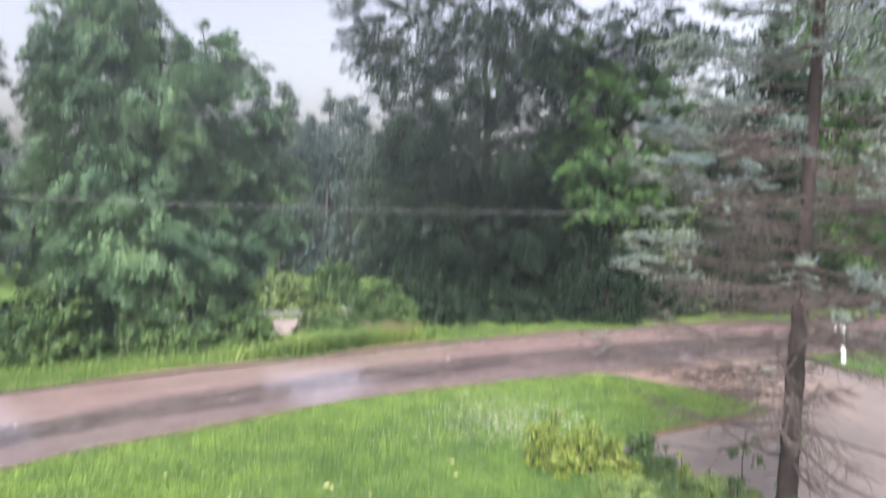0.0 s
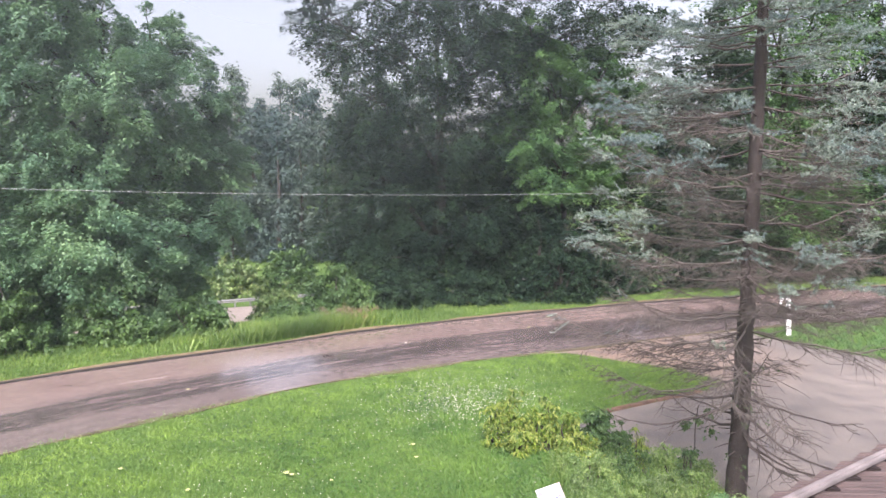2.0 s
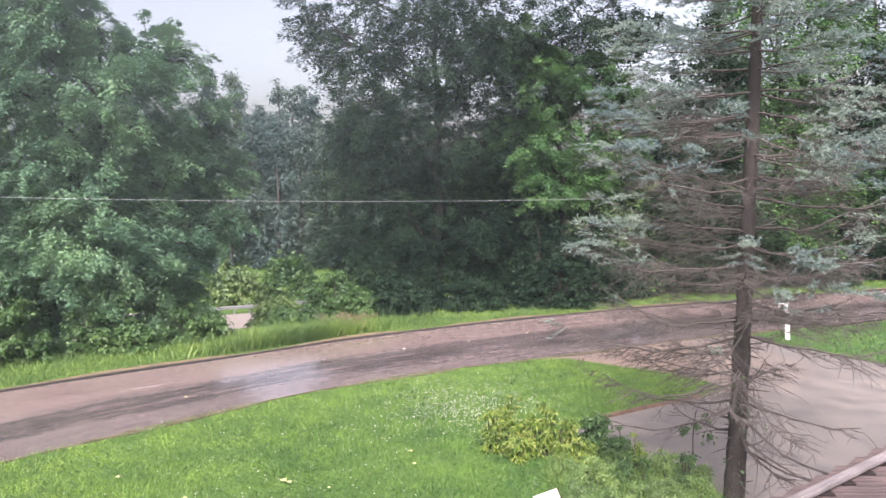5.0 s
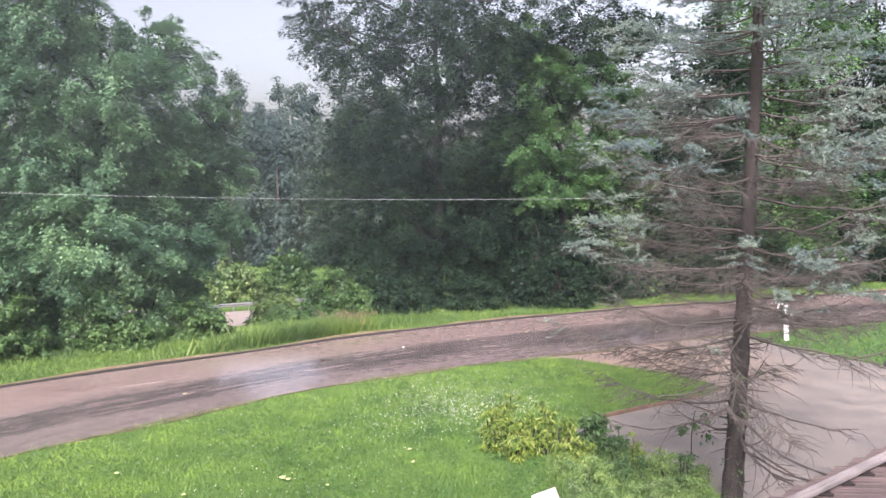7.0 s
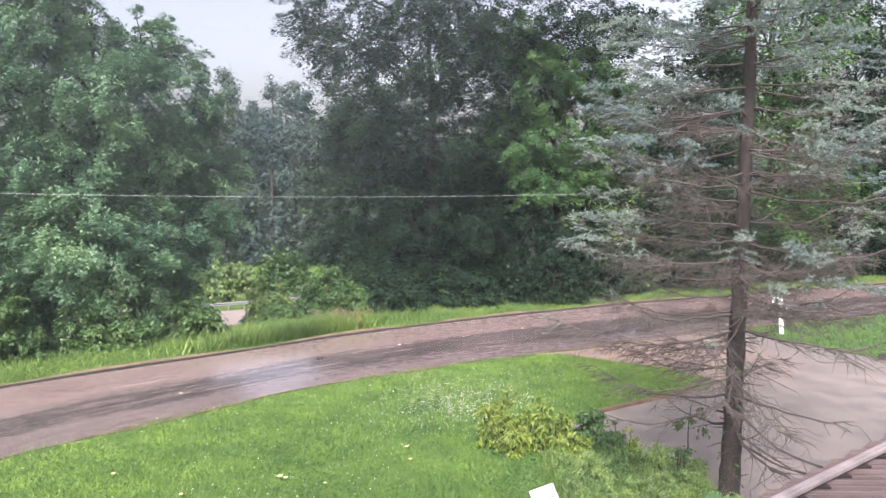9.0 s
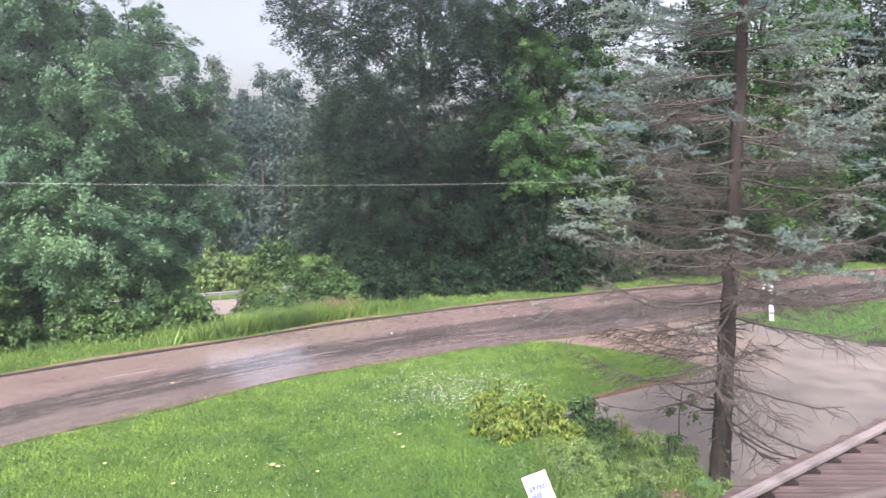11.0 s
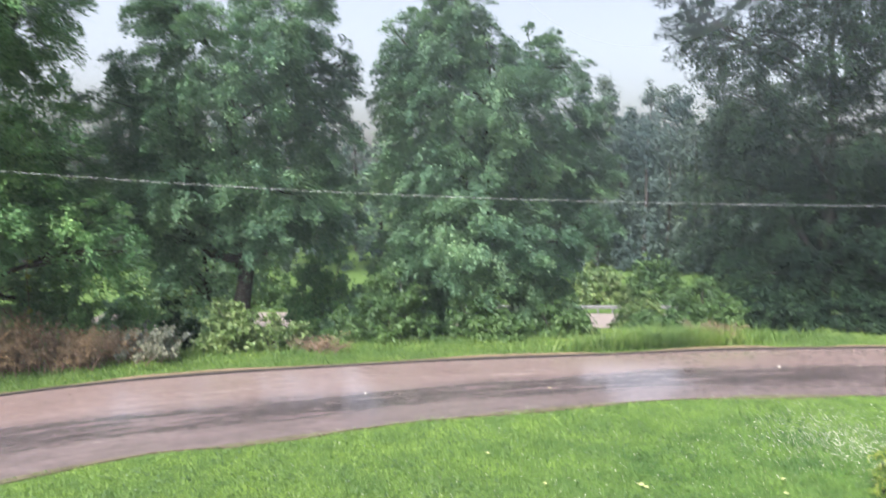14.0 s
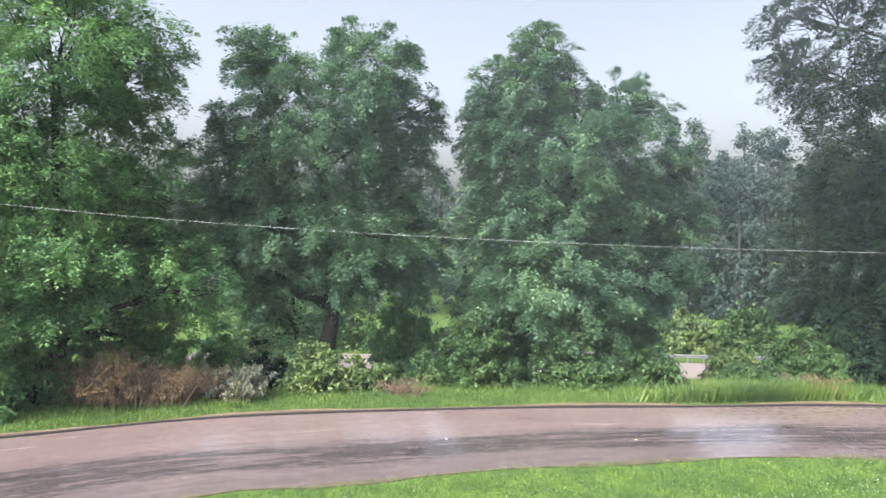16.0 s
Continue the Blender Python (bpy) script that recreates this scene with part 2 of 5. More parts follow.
def screen_material():
    """Fine grey insect mesh: most light passes, the threads catch a little, more in spots that paint a haze."""
    m = Nodes("insect_mesh")
    v = m.coords()
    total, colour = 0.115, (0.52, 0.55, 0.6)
    # pale spots paint sky glare and haze; the pinkish one paints a reflection
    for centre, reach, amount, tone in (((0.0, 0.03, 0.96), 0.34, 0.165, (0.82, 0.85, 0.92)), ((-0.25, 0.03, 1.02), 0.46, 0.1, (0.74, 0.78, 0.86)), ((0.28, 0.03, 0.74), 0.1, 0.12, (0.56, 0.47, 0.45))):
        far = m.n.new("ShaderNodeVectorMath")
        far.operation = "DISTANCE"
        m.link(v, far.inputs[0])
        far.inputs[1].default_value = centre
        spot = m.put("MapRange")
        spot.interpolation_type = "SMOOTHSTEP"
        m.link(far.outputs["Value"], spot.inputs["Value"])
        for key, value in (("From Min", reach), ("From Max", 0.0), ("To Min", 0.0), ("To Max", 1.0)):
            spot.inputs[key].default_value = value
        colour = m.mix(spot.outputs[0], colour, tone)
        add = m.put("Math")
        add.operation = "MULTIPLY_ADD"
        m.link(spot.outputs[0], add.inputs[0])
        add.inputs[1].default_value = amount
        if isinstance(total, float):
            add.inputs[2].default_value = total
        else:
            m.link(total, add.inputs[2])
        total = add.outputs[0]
    m.base(colour, 0.7, 0.1)
    glow = m.n.new("ShaderNodeBsdfTranslucent")
    m.link(colour, glow.inputs["Color"])
    thread = m.n.new("ShaderNodeMixShader")
    thread.inputs[0].default_value = 0.7
    m.link(m.bsdf.outputs[0], thread.inputs[1])
    m.link(glow.outputs[0], thread.inputs[2])
    clear = m.n.new("ShaderNodeBsdfTransparent")
    both = m.n.new("ShaderNodeMixShader")
    m.link(total, both.inputs[0])
    m.link(clear.outputs[0], both.inputs[1])
    m.link(thread.outputs[0], both.inputs[2])
    m.link(both.outputs[0], m.out.inputs["Surface"])
    return m.mat


M_SCREEN = screen_material()


# ---- mesh hands ----
def solid(name, verts, faces, material, parent=None, label="", smooth=False):
    """One mesh object from arrays of points and of equal-sided faces."""
    verts = np.asarray(verts, dtype=np.float32)
    faces = np.asarray(faces, dtype=np.int32)
    me = bpy.data.meshes.new(name)
    me.vertices.add(len(verts))
    me.vertices.foreach_set("co", verts.ravel())
    me.loops.add(faces.size)
    me.loops.foreach_set("vertex_index", faces.ravel())
    me.polygons.add(len(faces))
    k = faces.shape[1]
    me.polygons.foreach_set("loop_start", np.arange(0, faces.size, k, dtype=np.int32))
    me.polygons.foreach_set("loop_total", np.full(len(faces), k, dtype=np.int32))
    me.polygons.foreach_set("use_smooth", np.full(len(faces), smooth))
    me.update(calc_edges=True)
    me.materials.append(material)
    ob = new(name, me)
    if parent is not None:
        ob.parent = parent
    if label:
        ob["label"] = label
    return ob


def part(name, bm, material, parent, label="", smooth=False):
    me = bpy.data.meshes.new(name)
    bm.to_mesh(me)
    bm.free()
    for p in me.polygons:
        p.use_smooth = smooth
    me.materials.append(material)
    ob = new(name, me)
    if parent is not None:
        ob.parent = parent
    if label:
        ob["label"] = label
    return ob


def thing(name, place, label, category, group="", kind="", turn=0.0):
    ob = new(name)
    ob.matrix_world = pose(*place, 0, 0, turn)
    return tagged(ob, label, category, group, kind)


def box(w, d, h, at=(0, 0, 0), bevel=0.0, m=None):
    """A bevelled box whose foot centre is at the given point."""
    bm = bmesh.new()
    bmesh.ops.create_cube(bm, size=1.0)
    bmesh.ops.scale(bm, vec=(w, d, h), verts=bm.verts)
    bmesh.ops.translate(bm, vec=(at[0], at[1], at[2] + h / 2), verts=bm.verts)
    if bevel:
        bmesh.ops.bevel(bm, geom=bm.edges[:], offset=bevel, segments=2, affect="EDGES")
    if m is not None:
        bm.transform(m)
    return bm


def tubes(lines, sides=5):
    """Quads of tapered tubes: each line is (points, radii)."""
    vs, fs, base = [], [], 0
    ang = np.linspace(0, 2 * np.pi, sides, endpoint=False)
    for pts, rad in lines:
        pts = np.asarray(pts, float)
        rad = np.asarray(rad, float)
        tan = np.gradient(pts, axis=0)
        tan /= np.linalg.norm(tan, axis=1, keepdims=True) + 1e-9
        ref = np.where(np.abs(tan[:, 2:3]) > 0.9, np.array([[1.0, 0, 0]]), np.array([[0, 0, 1.0]]))
        a = np.cross(tan, ref)
        a /= np.linalg.norm(a, axis=1, keepdims=True) + 1e-9
        b = np.cross(tan, a)
        ring = pts[:, None] + rad[:, None, None] * (np.cos(ang)[None, :, None] * a[:, None] + np.sin(ang)[None, :, None] * b[:, None])
        n = len(pts)
        vs.append(ring.reshape(-1, 3))
        i = np.arange(n - 1)[:, None] * sides + np.arange(sides)[None]
        j = np.arange(n - 1)[:, None] * sides + (np.arange(sides)[None] + 1) % sides
        fs.append(np.stack([i, j, j + sides, i + sides], -1).reshape(-1, 4) + base)
        base += n * sides
    return np.concatenate(vs), np.concatenate(fs)


def unit(v):
    return v / (np.linalg.norm(v, axis=-1, keepdims=True) + 1e-9)


def kites(p, normal, along, length, width, fold=0.25, three=False):
    """Folded pointed leaves: four corners each."""
    n = len(p)
    along = unit(along - (along * normal).sum(1, keepdims=True) * normal)
    side = np.cross(normal, along)
    length = np.broadcast_to(np.asarray(length, float).reshape(-1, 1), (n, 1))
    width = np.broadcast_to(np.asarray(width, float).reshape(-1, 1), (n, 1))
    if three:
        v = np.stack([p - along * length * 0.5 - side * width * 0.5, p - along * length * 0.5 + side * width * 0.5, p + along * length * 0.6], 1).reshape(-1, 3)
        return v, np.arange(n * 3).reshape(-1, 3)
    v = np.stack([p - along * length * 0.5,
                  p + side * width * 0.5 + normal * width * fold - along * length * 0.06,
                  p + along * length * 0.5 - normal * length * 0.12,
                  p - side * width * 0.5 + normal * width * fold - along * length * 0.06], 1).reshape(-1, 3)
    return v, np.arange(n * 4).reshape(-1, 4)


def tufts(rng, centres, radii, count, length, width, up=0.9, droop=0.5, shell=0.55, three=False):
    """Leaves filling flattened tufts round the centres; the leaves turn outwards and up and hang at their tips."""
    centres = np.asarray(centres)
    weight = np.asarray(radii)[:, 0] ** 2
    who = rng.choice(len(centres), count, p=weight / weight.sum())
    d = unit(rng.normal(size=(count, 3)))
    r = np.clip(shell * 0.5 + np.abs(rng.normal(0, 0.42, (count, 1))), 0, 1.3)
    off = d * r * np.asarray(radii)[who]
    p = centres[who] + off
    normal = unit(d * 0.7 + np.array([0, 0, up]) + rng.normal(size=(count, 3)) * 0.45)
    along = d * np.array([1, 1, 0.3]) + rng.normal(size=(count, 3)) * 0.5 - np.array([0, 0, droop])
    s = 0.7 + 0.6 * rng.random(count)
    return kites(p, normal, along, length * s, width * s, three=three)


def bent(rng, a, b, n, sag=0.0, wobble=0.05):
    """A wandering line from a to b."""
    a, b = np.asarray(a, float), np.asarray(b, float)
    t = np.linspace(0, 1, n)[:, None]
    p = a + (b - a) * t
    w = np.cumsum(rng.normal(size=(n, 3)) * wobble * np.linalg.norm(b - a) / n ** 0.5, axis=0) * np.sin(t * np.pi)
    p = p + w
    p[:, 2] += sag * np.sin(t[:, 0] * np.pi)
    return p


def sprays(rng, base, axis, length, width, count, leaf_l, leaf_w, hang=0.38):
    """Leaves set along outward-reaching sprays: flattened fans, thick in the middle and thin at the tip, hanging a little."""
    weight = length * width
    who = rng.choice(len(base), count, p=weight / weight.sum())
    t = rng.beta(1.7, 1.5, (count, 1)) * 1.12
    ax, ln, wd = axis[who], length[who][:, None], width[who][:, None]
    side = unit(np.cross(ax, np.array([0.0, 0.0, 1.0])) + 1e-4)
    over = np.cross(side, ax)
    a = rng.normal(0, 0.5, (count, 1)) * (1.15 - 0.75 * t)
    b = rng.normal(0, 0.3, (count, 1)) * (1.15 - 0.6 * t)
    p = base[who] + ax * ln * t + side * a * wd + over * b * wd
    p[:, 2] -= (hang * ln * (t ** 2 + 0.5 * a ** 2))[:, 0]
    normal = unit(over * 0.9 + np.array([0, 0, 0.5]) + ax * 0.35 + rng.normal(size=(count, 3)) * 0.42)
    along = ax + side * np.sign(a) * 0.6 + rng.normal(size=(count, 3)) * 0.45 - np.array([0, 0, 0.35])
    s = 0.65 + 0.7 * rng.random(count)
    return kites(p, normal, along, leaf_l * s, leaf_w * s, three=True)


def broad_tree(name, place, lobes, leaves, leaf, material, trunk_r, label, seed, tuft=0.58, bark=M_BARK, group="", depth=0.9, thin=99.0, fork=2.2, lean=(0.0, 0.0), open_top=0.5, low_limb=None, skirt=0.0):
    """A broadleaf tree. lobes: sideways offset, height, half width, half height of each mass of foliage."""
    rng = np.random.default_rng(seed)
    x, y, z0 = place
    root = thing(name, place, label, "tree", group)
    face = unit(np.array([y, -x, 0.0]))
    deep = np.array([face[1], -face[0], 0.0]) * -1
    base, axes, longs, wides, lines = [], [], [], [], []
    sizes = np.array([max(l[2], 0.4) * max(l[3], 0.4) for l in lobes])
    top = max(l[1] for l in lobes)
    head = np.array([lean[0] * top * 0.8, lean[1] * top * 0.8, top * 0.86])
    stem = bent(rng, (0, 0, -1.6), head, 12, 0, 0.03)
    rad = np.interp(np.linspace(0, 1, 12), [0, 0.06, 0.3, 1], [trunk_r * 1.5, trunk_r * 1.05, trunk_r * 0.8, trunk_r * 0.15])
    for (u, z, ru, rz), size in zip(lobes, sizes):
        c = face * u + deep * (rng.uniform(-0.35, 0.35) * ru - skirt * (max(0.0, 1.0 - z / 8.0) if z > 2.4 else 0.0)) + np.array([0, 0, z])
        r = np.array([max(ru - 0.3, 0.3), max(ru - 0.3, 0.3) * depth, max(rz, 0.3)])
        n = max(26, int(24 * size / tuft))
        d = unit(rng.normal(size=(n, 3)))
        reach = 0.08 + 0.84 * rng.random((n, 1)) ** 0.6
        pts = c + face * (d[:, :1] * reach * r[0]) + deep * (d[:, 1:2] * reach * r[1]) + np.array([[0, 0, 1.0]]) * (d[:, 2:] * reach * r[2])
        away = face * d[:, :1] + deep * d[:, 1:2]
        out = unit(pts * np.array([1, 1, 0]) + 1e-4)
        ax = unit(away * 0.8 + out * 0.45 + rng.normal(size=(n, 3)) * 0.42 + np.array([[0, 0, 1.0]]) * np.where(d[:, 2:] > 0.35, 0.75 * d[:, 2:], 0.1 + 0.45 * d[:, 2:]))
        keep = (pts[:, 2] > 0.2) & ((pts[:, 2] < thin) | (rng.random(n) > open_top))
        pts, ax = pts[keep], ax[keep]
        ln = tuft * (0.75 + 0.9 * rng.random(len(pts))) * min(1.0, 0.55 + 0.2 * ru)
        base.append(pts)
        axes.append(ax)
        longs.append(ln)
        wides.append(ln * rng.uniform(0.45, 0.75, len(pts)))
        i = int(np.argmin(np.abs(stem[:, 2] - max(fork * 0.7, c[2] - 1.4 * r[2]))))
        limb = bent(rng, stem[i], c, 7, 0.25, 0.06)
        lines.append((limb, np.linspace(rad[i] * 0.55, 0.035, 7)))
        for k in rng.permutation(len(pts))[:12]:
            lines.append((bent(rng, limb[rng.integers(3, 7)], pts[k] + ax[k] * ln[k] * 0.6, 5, 0.05, 0.07), np.linspace(0.03, 0.007, 5)))
    if low_limb is not None:
        knee = face * low_limb[0] * 0.55 + np.array([0, 0, low_limb[1] - 0.05])
        tip = face * low_limb[0] + np.array([0, 0, low_limb[1] + 0.8])
        first = bent(rng, (0, 0, low_limb[1] - 0.2), knee, 5, 0.0, 0.02)
        lines.append((np.concatenate([first, bent(rng, knee, tip, 5, 0.0, 0.05)[1:]]), np.linspace(0.13, 0.04, 9)))
    v, f = tubes([(stem, rad)], 10)
    solid("trunk", v, f, bark, root, smooth=True)
    v, f = tubes(lines, 5)
    solid("limbs", v, f, bark, root, smooth=True)
    v, f = sprays(rng, np.concatenate(base), np.concatenate(axes), np.concatenate(longs), np.concatenate(wides), leaves, leaf[0], leaf[1])
    v[:, 2] = np.maximum(v[:, 2], 0.02)
    tagged(solid("crown", v, f, material, root), kind="stuff")
    return root


def shrub(name, place, size, leaves, leaf, material, label, seed, category="shrub", group="", stems=9, droop=0.5, tuft=0.28, stem_mat=None):
    """A bush of many stems with leafy tufts. size: half width, half depth, height."""
    rng = np.random.default_rng(seed)
    root = thing(name, place, label, category, group)
    n = int(26 + 18 * size[0] * size[2] / tuft ** 0.5)
    d = unit(rng.normal(size=(n, 3)))
    d[:, 2] = np.abs(d[:, 2])
    r = 0.45 + 0.55 * rng.random((n, 1))
    c = d * r * np.array([[size[0], size[1], size[2] * 0.88]])
    c[:, 2] = np.maximum(c[:, 2] * (0.75 + 0.5 * rng.random(n)), tuft * 0.4)
    lines = []
    for q in c[rng.permutation(n)[:stems * 2]]:
        foot = np.array([q[0] * 0.3, q[1] * 0.3, -0.1])
        lines.append((bent(rng, foot, q, 6, 0.05, 0.07), np.linspace(0.022, 0.006, 6) * (0.6 + size[2] * 0.4)))
    v, f = tubes(lines, 4)
    solid("stems", v, f, stem_mat or M_TWIG, root)
    k = tuft * (0.7 + 0.6 * rng.random((n, 1))) * np.array([[1, 1, 0.65]])
    far = np.hypot(place[0], place[1]) > 18
    if far:
        leaves, leaf = int(leaves * 1.55), (leaf[0] * 0.67, leaf[1] * 0.86)
    v, f = tufts(rng, c, k, leaves, leaf[0], leaf[1], 0.8, droop, 0.2, far)
    v[:, 2] = np.maximum(v[:, 2], 0.01)
    tagged(solid("foliage", v, f, material, root), kind="stuff")
    return root


# ---- the lie of the land ----
FAR = [(-30, -14), (-22, 1), (-17.45, 8.1), (-14.7, 12.05), (-10.1, 16.2), (-5.8, 19.35), (-2.95, 21.45), (0.2, 23.35), (4.05, 25.3), (8.1, 27.1), (18.5, 31), (32, 36), (60, 46)]
NEAR = [(-23, -16), (-15.5, -1), (-11.6, 7.5), (-9.65, 9.95), (-7.1, 12.8), (-4.1, 15.6), (-1.15, 17.72), (1.7, 19.15), (5.6, 21.0), (9.7, 22.9), (20, 26.6), (34, 31.5), (62, 41)]


def smooth_line(pts, step=12):
    p = np.array([pts[0], *pts, pts[-1]], float)
    out = []
    for i in range(1, len(p) - 2):
        for t in np.linspace(0, 1, step, endpoint=False):
            a, b, c, d = p[i - 1], p[i], p[i + 1], p[i + 2]
            out.append(0.5 * (2 * b + (c - a) * t + (2 * a - 5 * b + 4 * c - d) * t * t + (3 * b - a - 3 * c + d) * t ** 3))
    out.append(p[-2])
    return np.array(out)


FAR_LINE, NEAR_LINE = smooth_line(FAR), smooth_line(NEAR)


def beyond(x, y, line=FAR_LINE):
    """Signed distance past a line, positive on its woods side."""
    q = np.stack([np.ravel(x), np.ravel(y)], 1)
    best, sign = np.full(len(q), 1e9), np.ones(len(q))
    for a, b in zip(line[:-1:3], np.roll(line, -3, 0)[:-1:3]):
        if np.linalg.norm(b - a) > 60:
            continue
        ab = b - a
        t = np.clip(((q - a) @ ab) / (ab @ ab), 0, 1)
        d = q - (a + t[:, None] * ab)
        dist = np.hypot(d[:, 0], d[:, 1])
        s = np.sign(ab[0] * d[:, 1] - ab[1] * d[:, 0])
        hit = dist < best
        best[hit], sign[hit] = dist[hit], s[hit]
    return (best * sign).reshape(np.shape(x))


def land(x, y):
    """Height of the ground: flat by the house, falling away behind the verge into a valley."""
    s = beyond(x, y)
    t = np.clip((s - 1.2) / 20.0, 0, 1)
    z = -6.0 * t * t * (3 - 2 * t) - 0.02
    z = z + np.where(s > 0.25, 0.05 * np.clip((s - 0.25) / 0.5, 0, 1), 0)
    wave = 0.08 * np.sin(x * 0.21 + 1.3) * np.cos(y * 0.17) * np.clip((s - 5) / 10, 0, 1)
    return z + wave


def inside(x, y, poly):
    r = np.zeros(len(x), bool)
    p = np.array(poly)
    for (ax, ay), (bx, by) in zip(p, np.roll(p, -1, 0)):
        c = ((ay > y) != (by > y)) & (x < (bx - ax) * (y - ay) / (by - ay + 1e-12) + ax)
        r ^= c
    return r


def grade(lo, hi, near_lo, near_hi, fine, coarse):
    a = [near_lo - (near_lo - lo) * t ** 2 for t in np.linspace(1, 0, coarse)[:-1]]
    return np.array(a + list(np.arange(near_lo, near_hi, fine)) + [near_hi + (hi - near_hi) * t ** 2 for t in np.linspace(0, 1, coarse)])


gx, gy = grade(-1500, 1500, -50, 50, 0.8, 16), grade(-400, 2500, -12, 75, 0.8, 16)
X, Y = np.meshgrid(gx, gy)
Z = land(X, Y)
idx = np.arange(X.size).reshape(X.shape)
quad = np.stack([idx[:-1, :-1], idx[:-1, 1:], idx[1:, 1:], idx[1:, :-1]], -1).reshape(-1, 4)
ground = solid("ground", np.stack([X, Y, Z], -1).reshape(-1, 3), quad, M_GROUND, smooth=True)
tagged(ground, "grass-covered ground falling to a valley behind the lane", "ground", kind="structure")


def ribbon(name, left, right, across, z, material, label, category, thick=0.0, crown=0.0, uv=False):
    """A strip between two lines of equally many points, with sides going down."""
    n, k = len(left), across + 1
    t = np.linspace(0, 1, k)
    p = left[:, None] * (1 - t)[None, :, None] + right[:, None] * t[None, :, None]
    zz = z + crown * 4 * t * (1 - t)
    v = np.concatenate([p, np.broadcast_to(zz[None, :, None], (n, k, 1))], 2)
    if thick:
        v = np.concatenate([v[:, :1] - [0, 0, thick], v, v[:, -1:] - [0, 0, thick]], 1)
        k += 2
        t = np.concatenate([[0], t, [1]])
    i = np.arange(n * k).reshape(n, k)
    q = np.stack([i[:-1, :-1], i[:-1, 1:], i[1:, 1:], i[1:, :-1]], -1).reshape(-1, 4)[:, ::-1]
    ob = solid(name, v.reshape(-1, 3), q, material, smooth=False)
    if uv:
        s = np.concatenate([[0], np.cumsum(np.linalg.norm(np.diff(left, axis=0), axis=1))])
        co = np.stack([np.broadcast_to(t[None], (n, k)), np.broadcast_to(s[:, None], (n, k))], -1).reshape(-1, 2)
        layer = ob.data.uv_layers.new(name="UVMap")
        layer.data.foreach_set("uv", co[q.ravel()].astype(np.float32).ravel())
    return tagged(ob, label, category, kind="structure")


ribbon("road", NEAR_LINE, FAR_LINE, 12, 0.0, M_ROAD, "wet reddish asphalt lane curving past the lawn", "road", 0.08, 0.03, True)


def shifted(line, d):
    t = np.gradient(line, axis=0)
    nrm = np.stack([-t[:, 1], t[:, 0]], 1)
    return line + unit(nrm) * np.asarray(d).reshape(-1, 1)


rng = np.random.default_rng(5)
rag = np.convolve(rng.random(len(FAR_LINE)) ** 1.5 + 0.5 * np.sin(np.arange(len(FAR_LINE)) * 0.37), [0.25, 0.5, 0.25], "same").clip(0, 1)
ribbon("kerb", shifted(FAR_LINE, -0.03), shifted(FAR_LINE, 0.05 + 0.06 * rag), 1, 0.04, M_EDGE, "dark wet broken edge of the lane", "kerb", 0.12)
ribbon("shoulder", shifted(FAR_LINE, 0.04), shifted(FAR_LINE, 0.12 + 0.3 * rag), 2, 0.034, M_SHOULDER, "sandy strip between lane and grass", "road shoulder", 0.05)
ribbon("shoulder_near", shifted(NEAR_LINE, -0.02 - 0.2 * rag), shifted(NEAR_LINE, 0.02), 2, 0.004, M_DAMP, "sandy strip along the lawn edge", "road shoulder", 0.03)

LAWN = [(-15.5, -1), (-11.6, 7.5), (-9.65, 9.95), (-7.1, 12.8), (-4.1, 15.6), (-1.15, 17.72), (1.7, 19.15), (3.13, 19.48), (3.8, 19.1), (4.44, 18.68), (5.06, 18.33), (5.65, 17.94), (6.1, 17.35), (6.25, 16.75), (5.6, 16.2), (4.87, 15.8), (3.85, 15.2), (3.07, 14.7), (2.5, 14.0), (2.6, 12.4), (3.9, 11.0), (4.4, 9.6), (3.4, 7.0), (2, 1)]
DRIVE = [(2.0, 19.35), (3.13, 19.48), (3.8, 19.1), (4.44, 18.68), (5.06, 18.33), (5.65, 17.94), (6.1, 17.35), (6.25, 16.75), (5.6, 16.2), (4.87, 15.8), (3.85, 15.2), (3.07, 14.7), (2.5, 14.0), (2.6, 12.4), (3.9, 11.0), (4.4, 9.6), (3.4, 7.0),
         (3.4, 2.0), (26, 2.0), (26, 15.0), (16, 16.9), (11.3, 18.9), (9.1, 21.5), (8.9, 23.2), (2.0, 20.0)]
PATCH = [(9.1, 21.6), (11.3, 19.0), (16, 17.0), (26, 15.1), (34, 20), (34, 31), (20, 26.3), (12, 23.5), (9.4, 22.5)]


def slab(name, poly, z, thick, material, label, category):
    bm = bmesh.new()
    face = bm.faces.new([bm.verts.new((x, y, z)) for x, y in poly])
    side = bmesh.ops.extrude_face_region(bm, geom=[face])
    bmesh.ops.translate(bm, vec=(0, 0, -thick), verts=[e for e in side["geom"] if isinstance(e, bmesh.types.BMVert)])
    bmesh.ops.recalc_face_normals(bm, faces=bm.faces)
    bmesh.ops.triangulate(bm, faces=bm.faces)
    return tagged(part(name, bm, material, None), label, category, kind="structure")


slab("driveway", DRIVE, -0.006, 0.05, M_DRIVE, "worn pale asphalt drive with rusty sand at its mouth", "driveway")


def edging(name, a, b, w, h, material, label):
    a, b = Vector((*a, 0)), Vector((*b, 0))
    bm = box((b - a).length, w, h, (0, 0, -0.03), 0.012)
    bm.transform(Matrix.Translation((a + b) / 2) @ Matrix.Rotation(math.atan2(b.y - a.y, b.x - a.x), 4, "Z"))
    return tagged(part(name, bm, material, None), label, "edging", "drive edging")


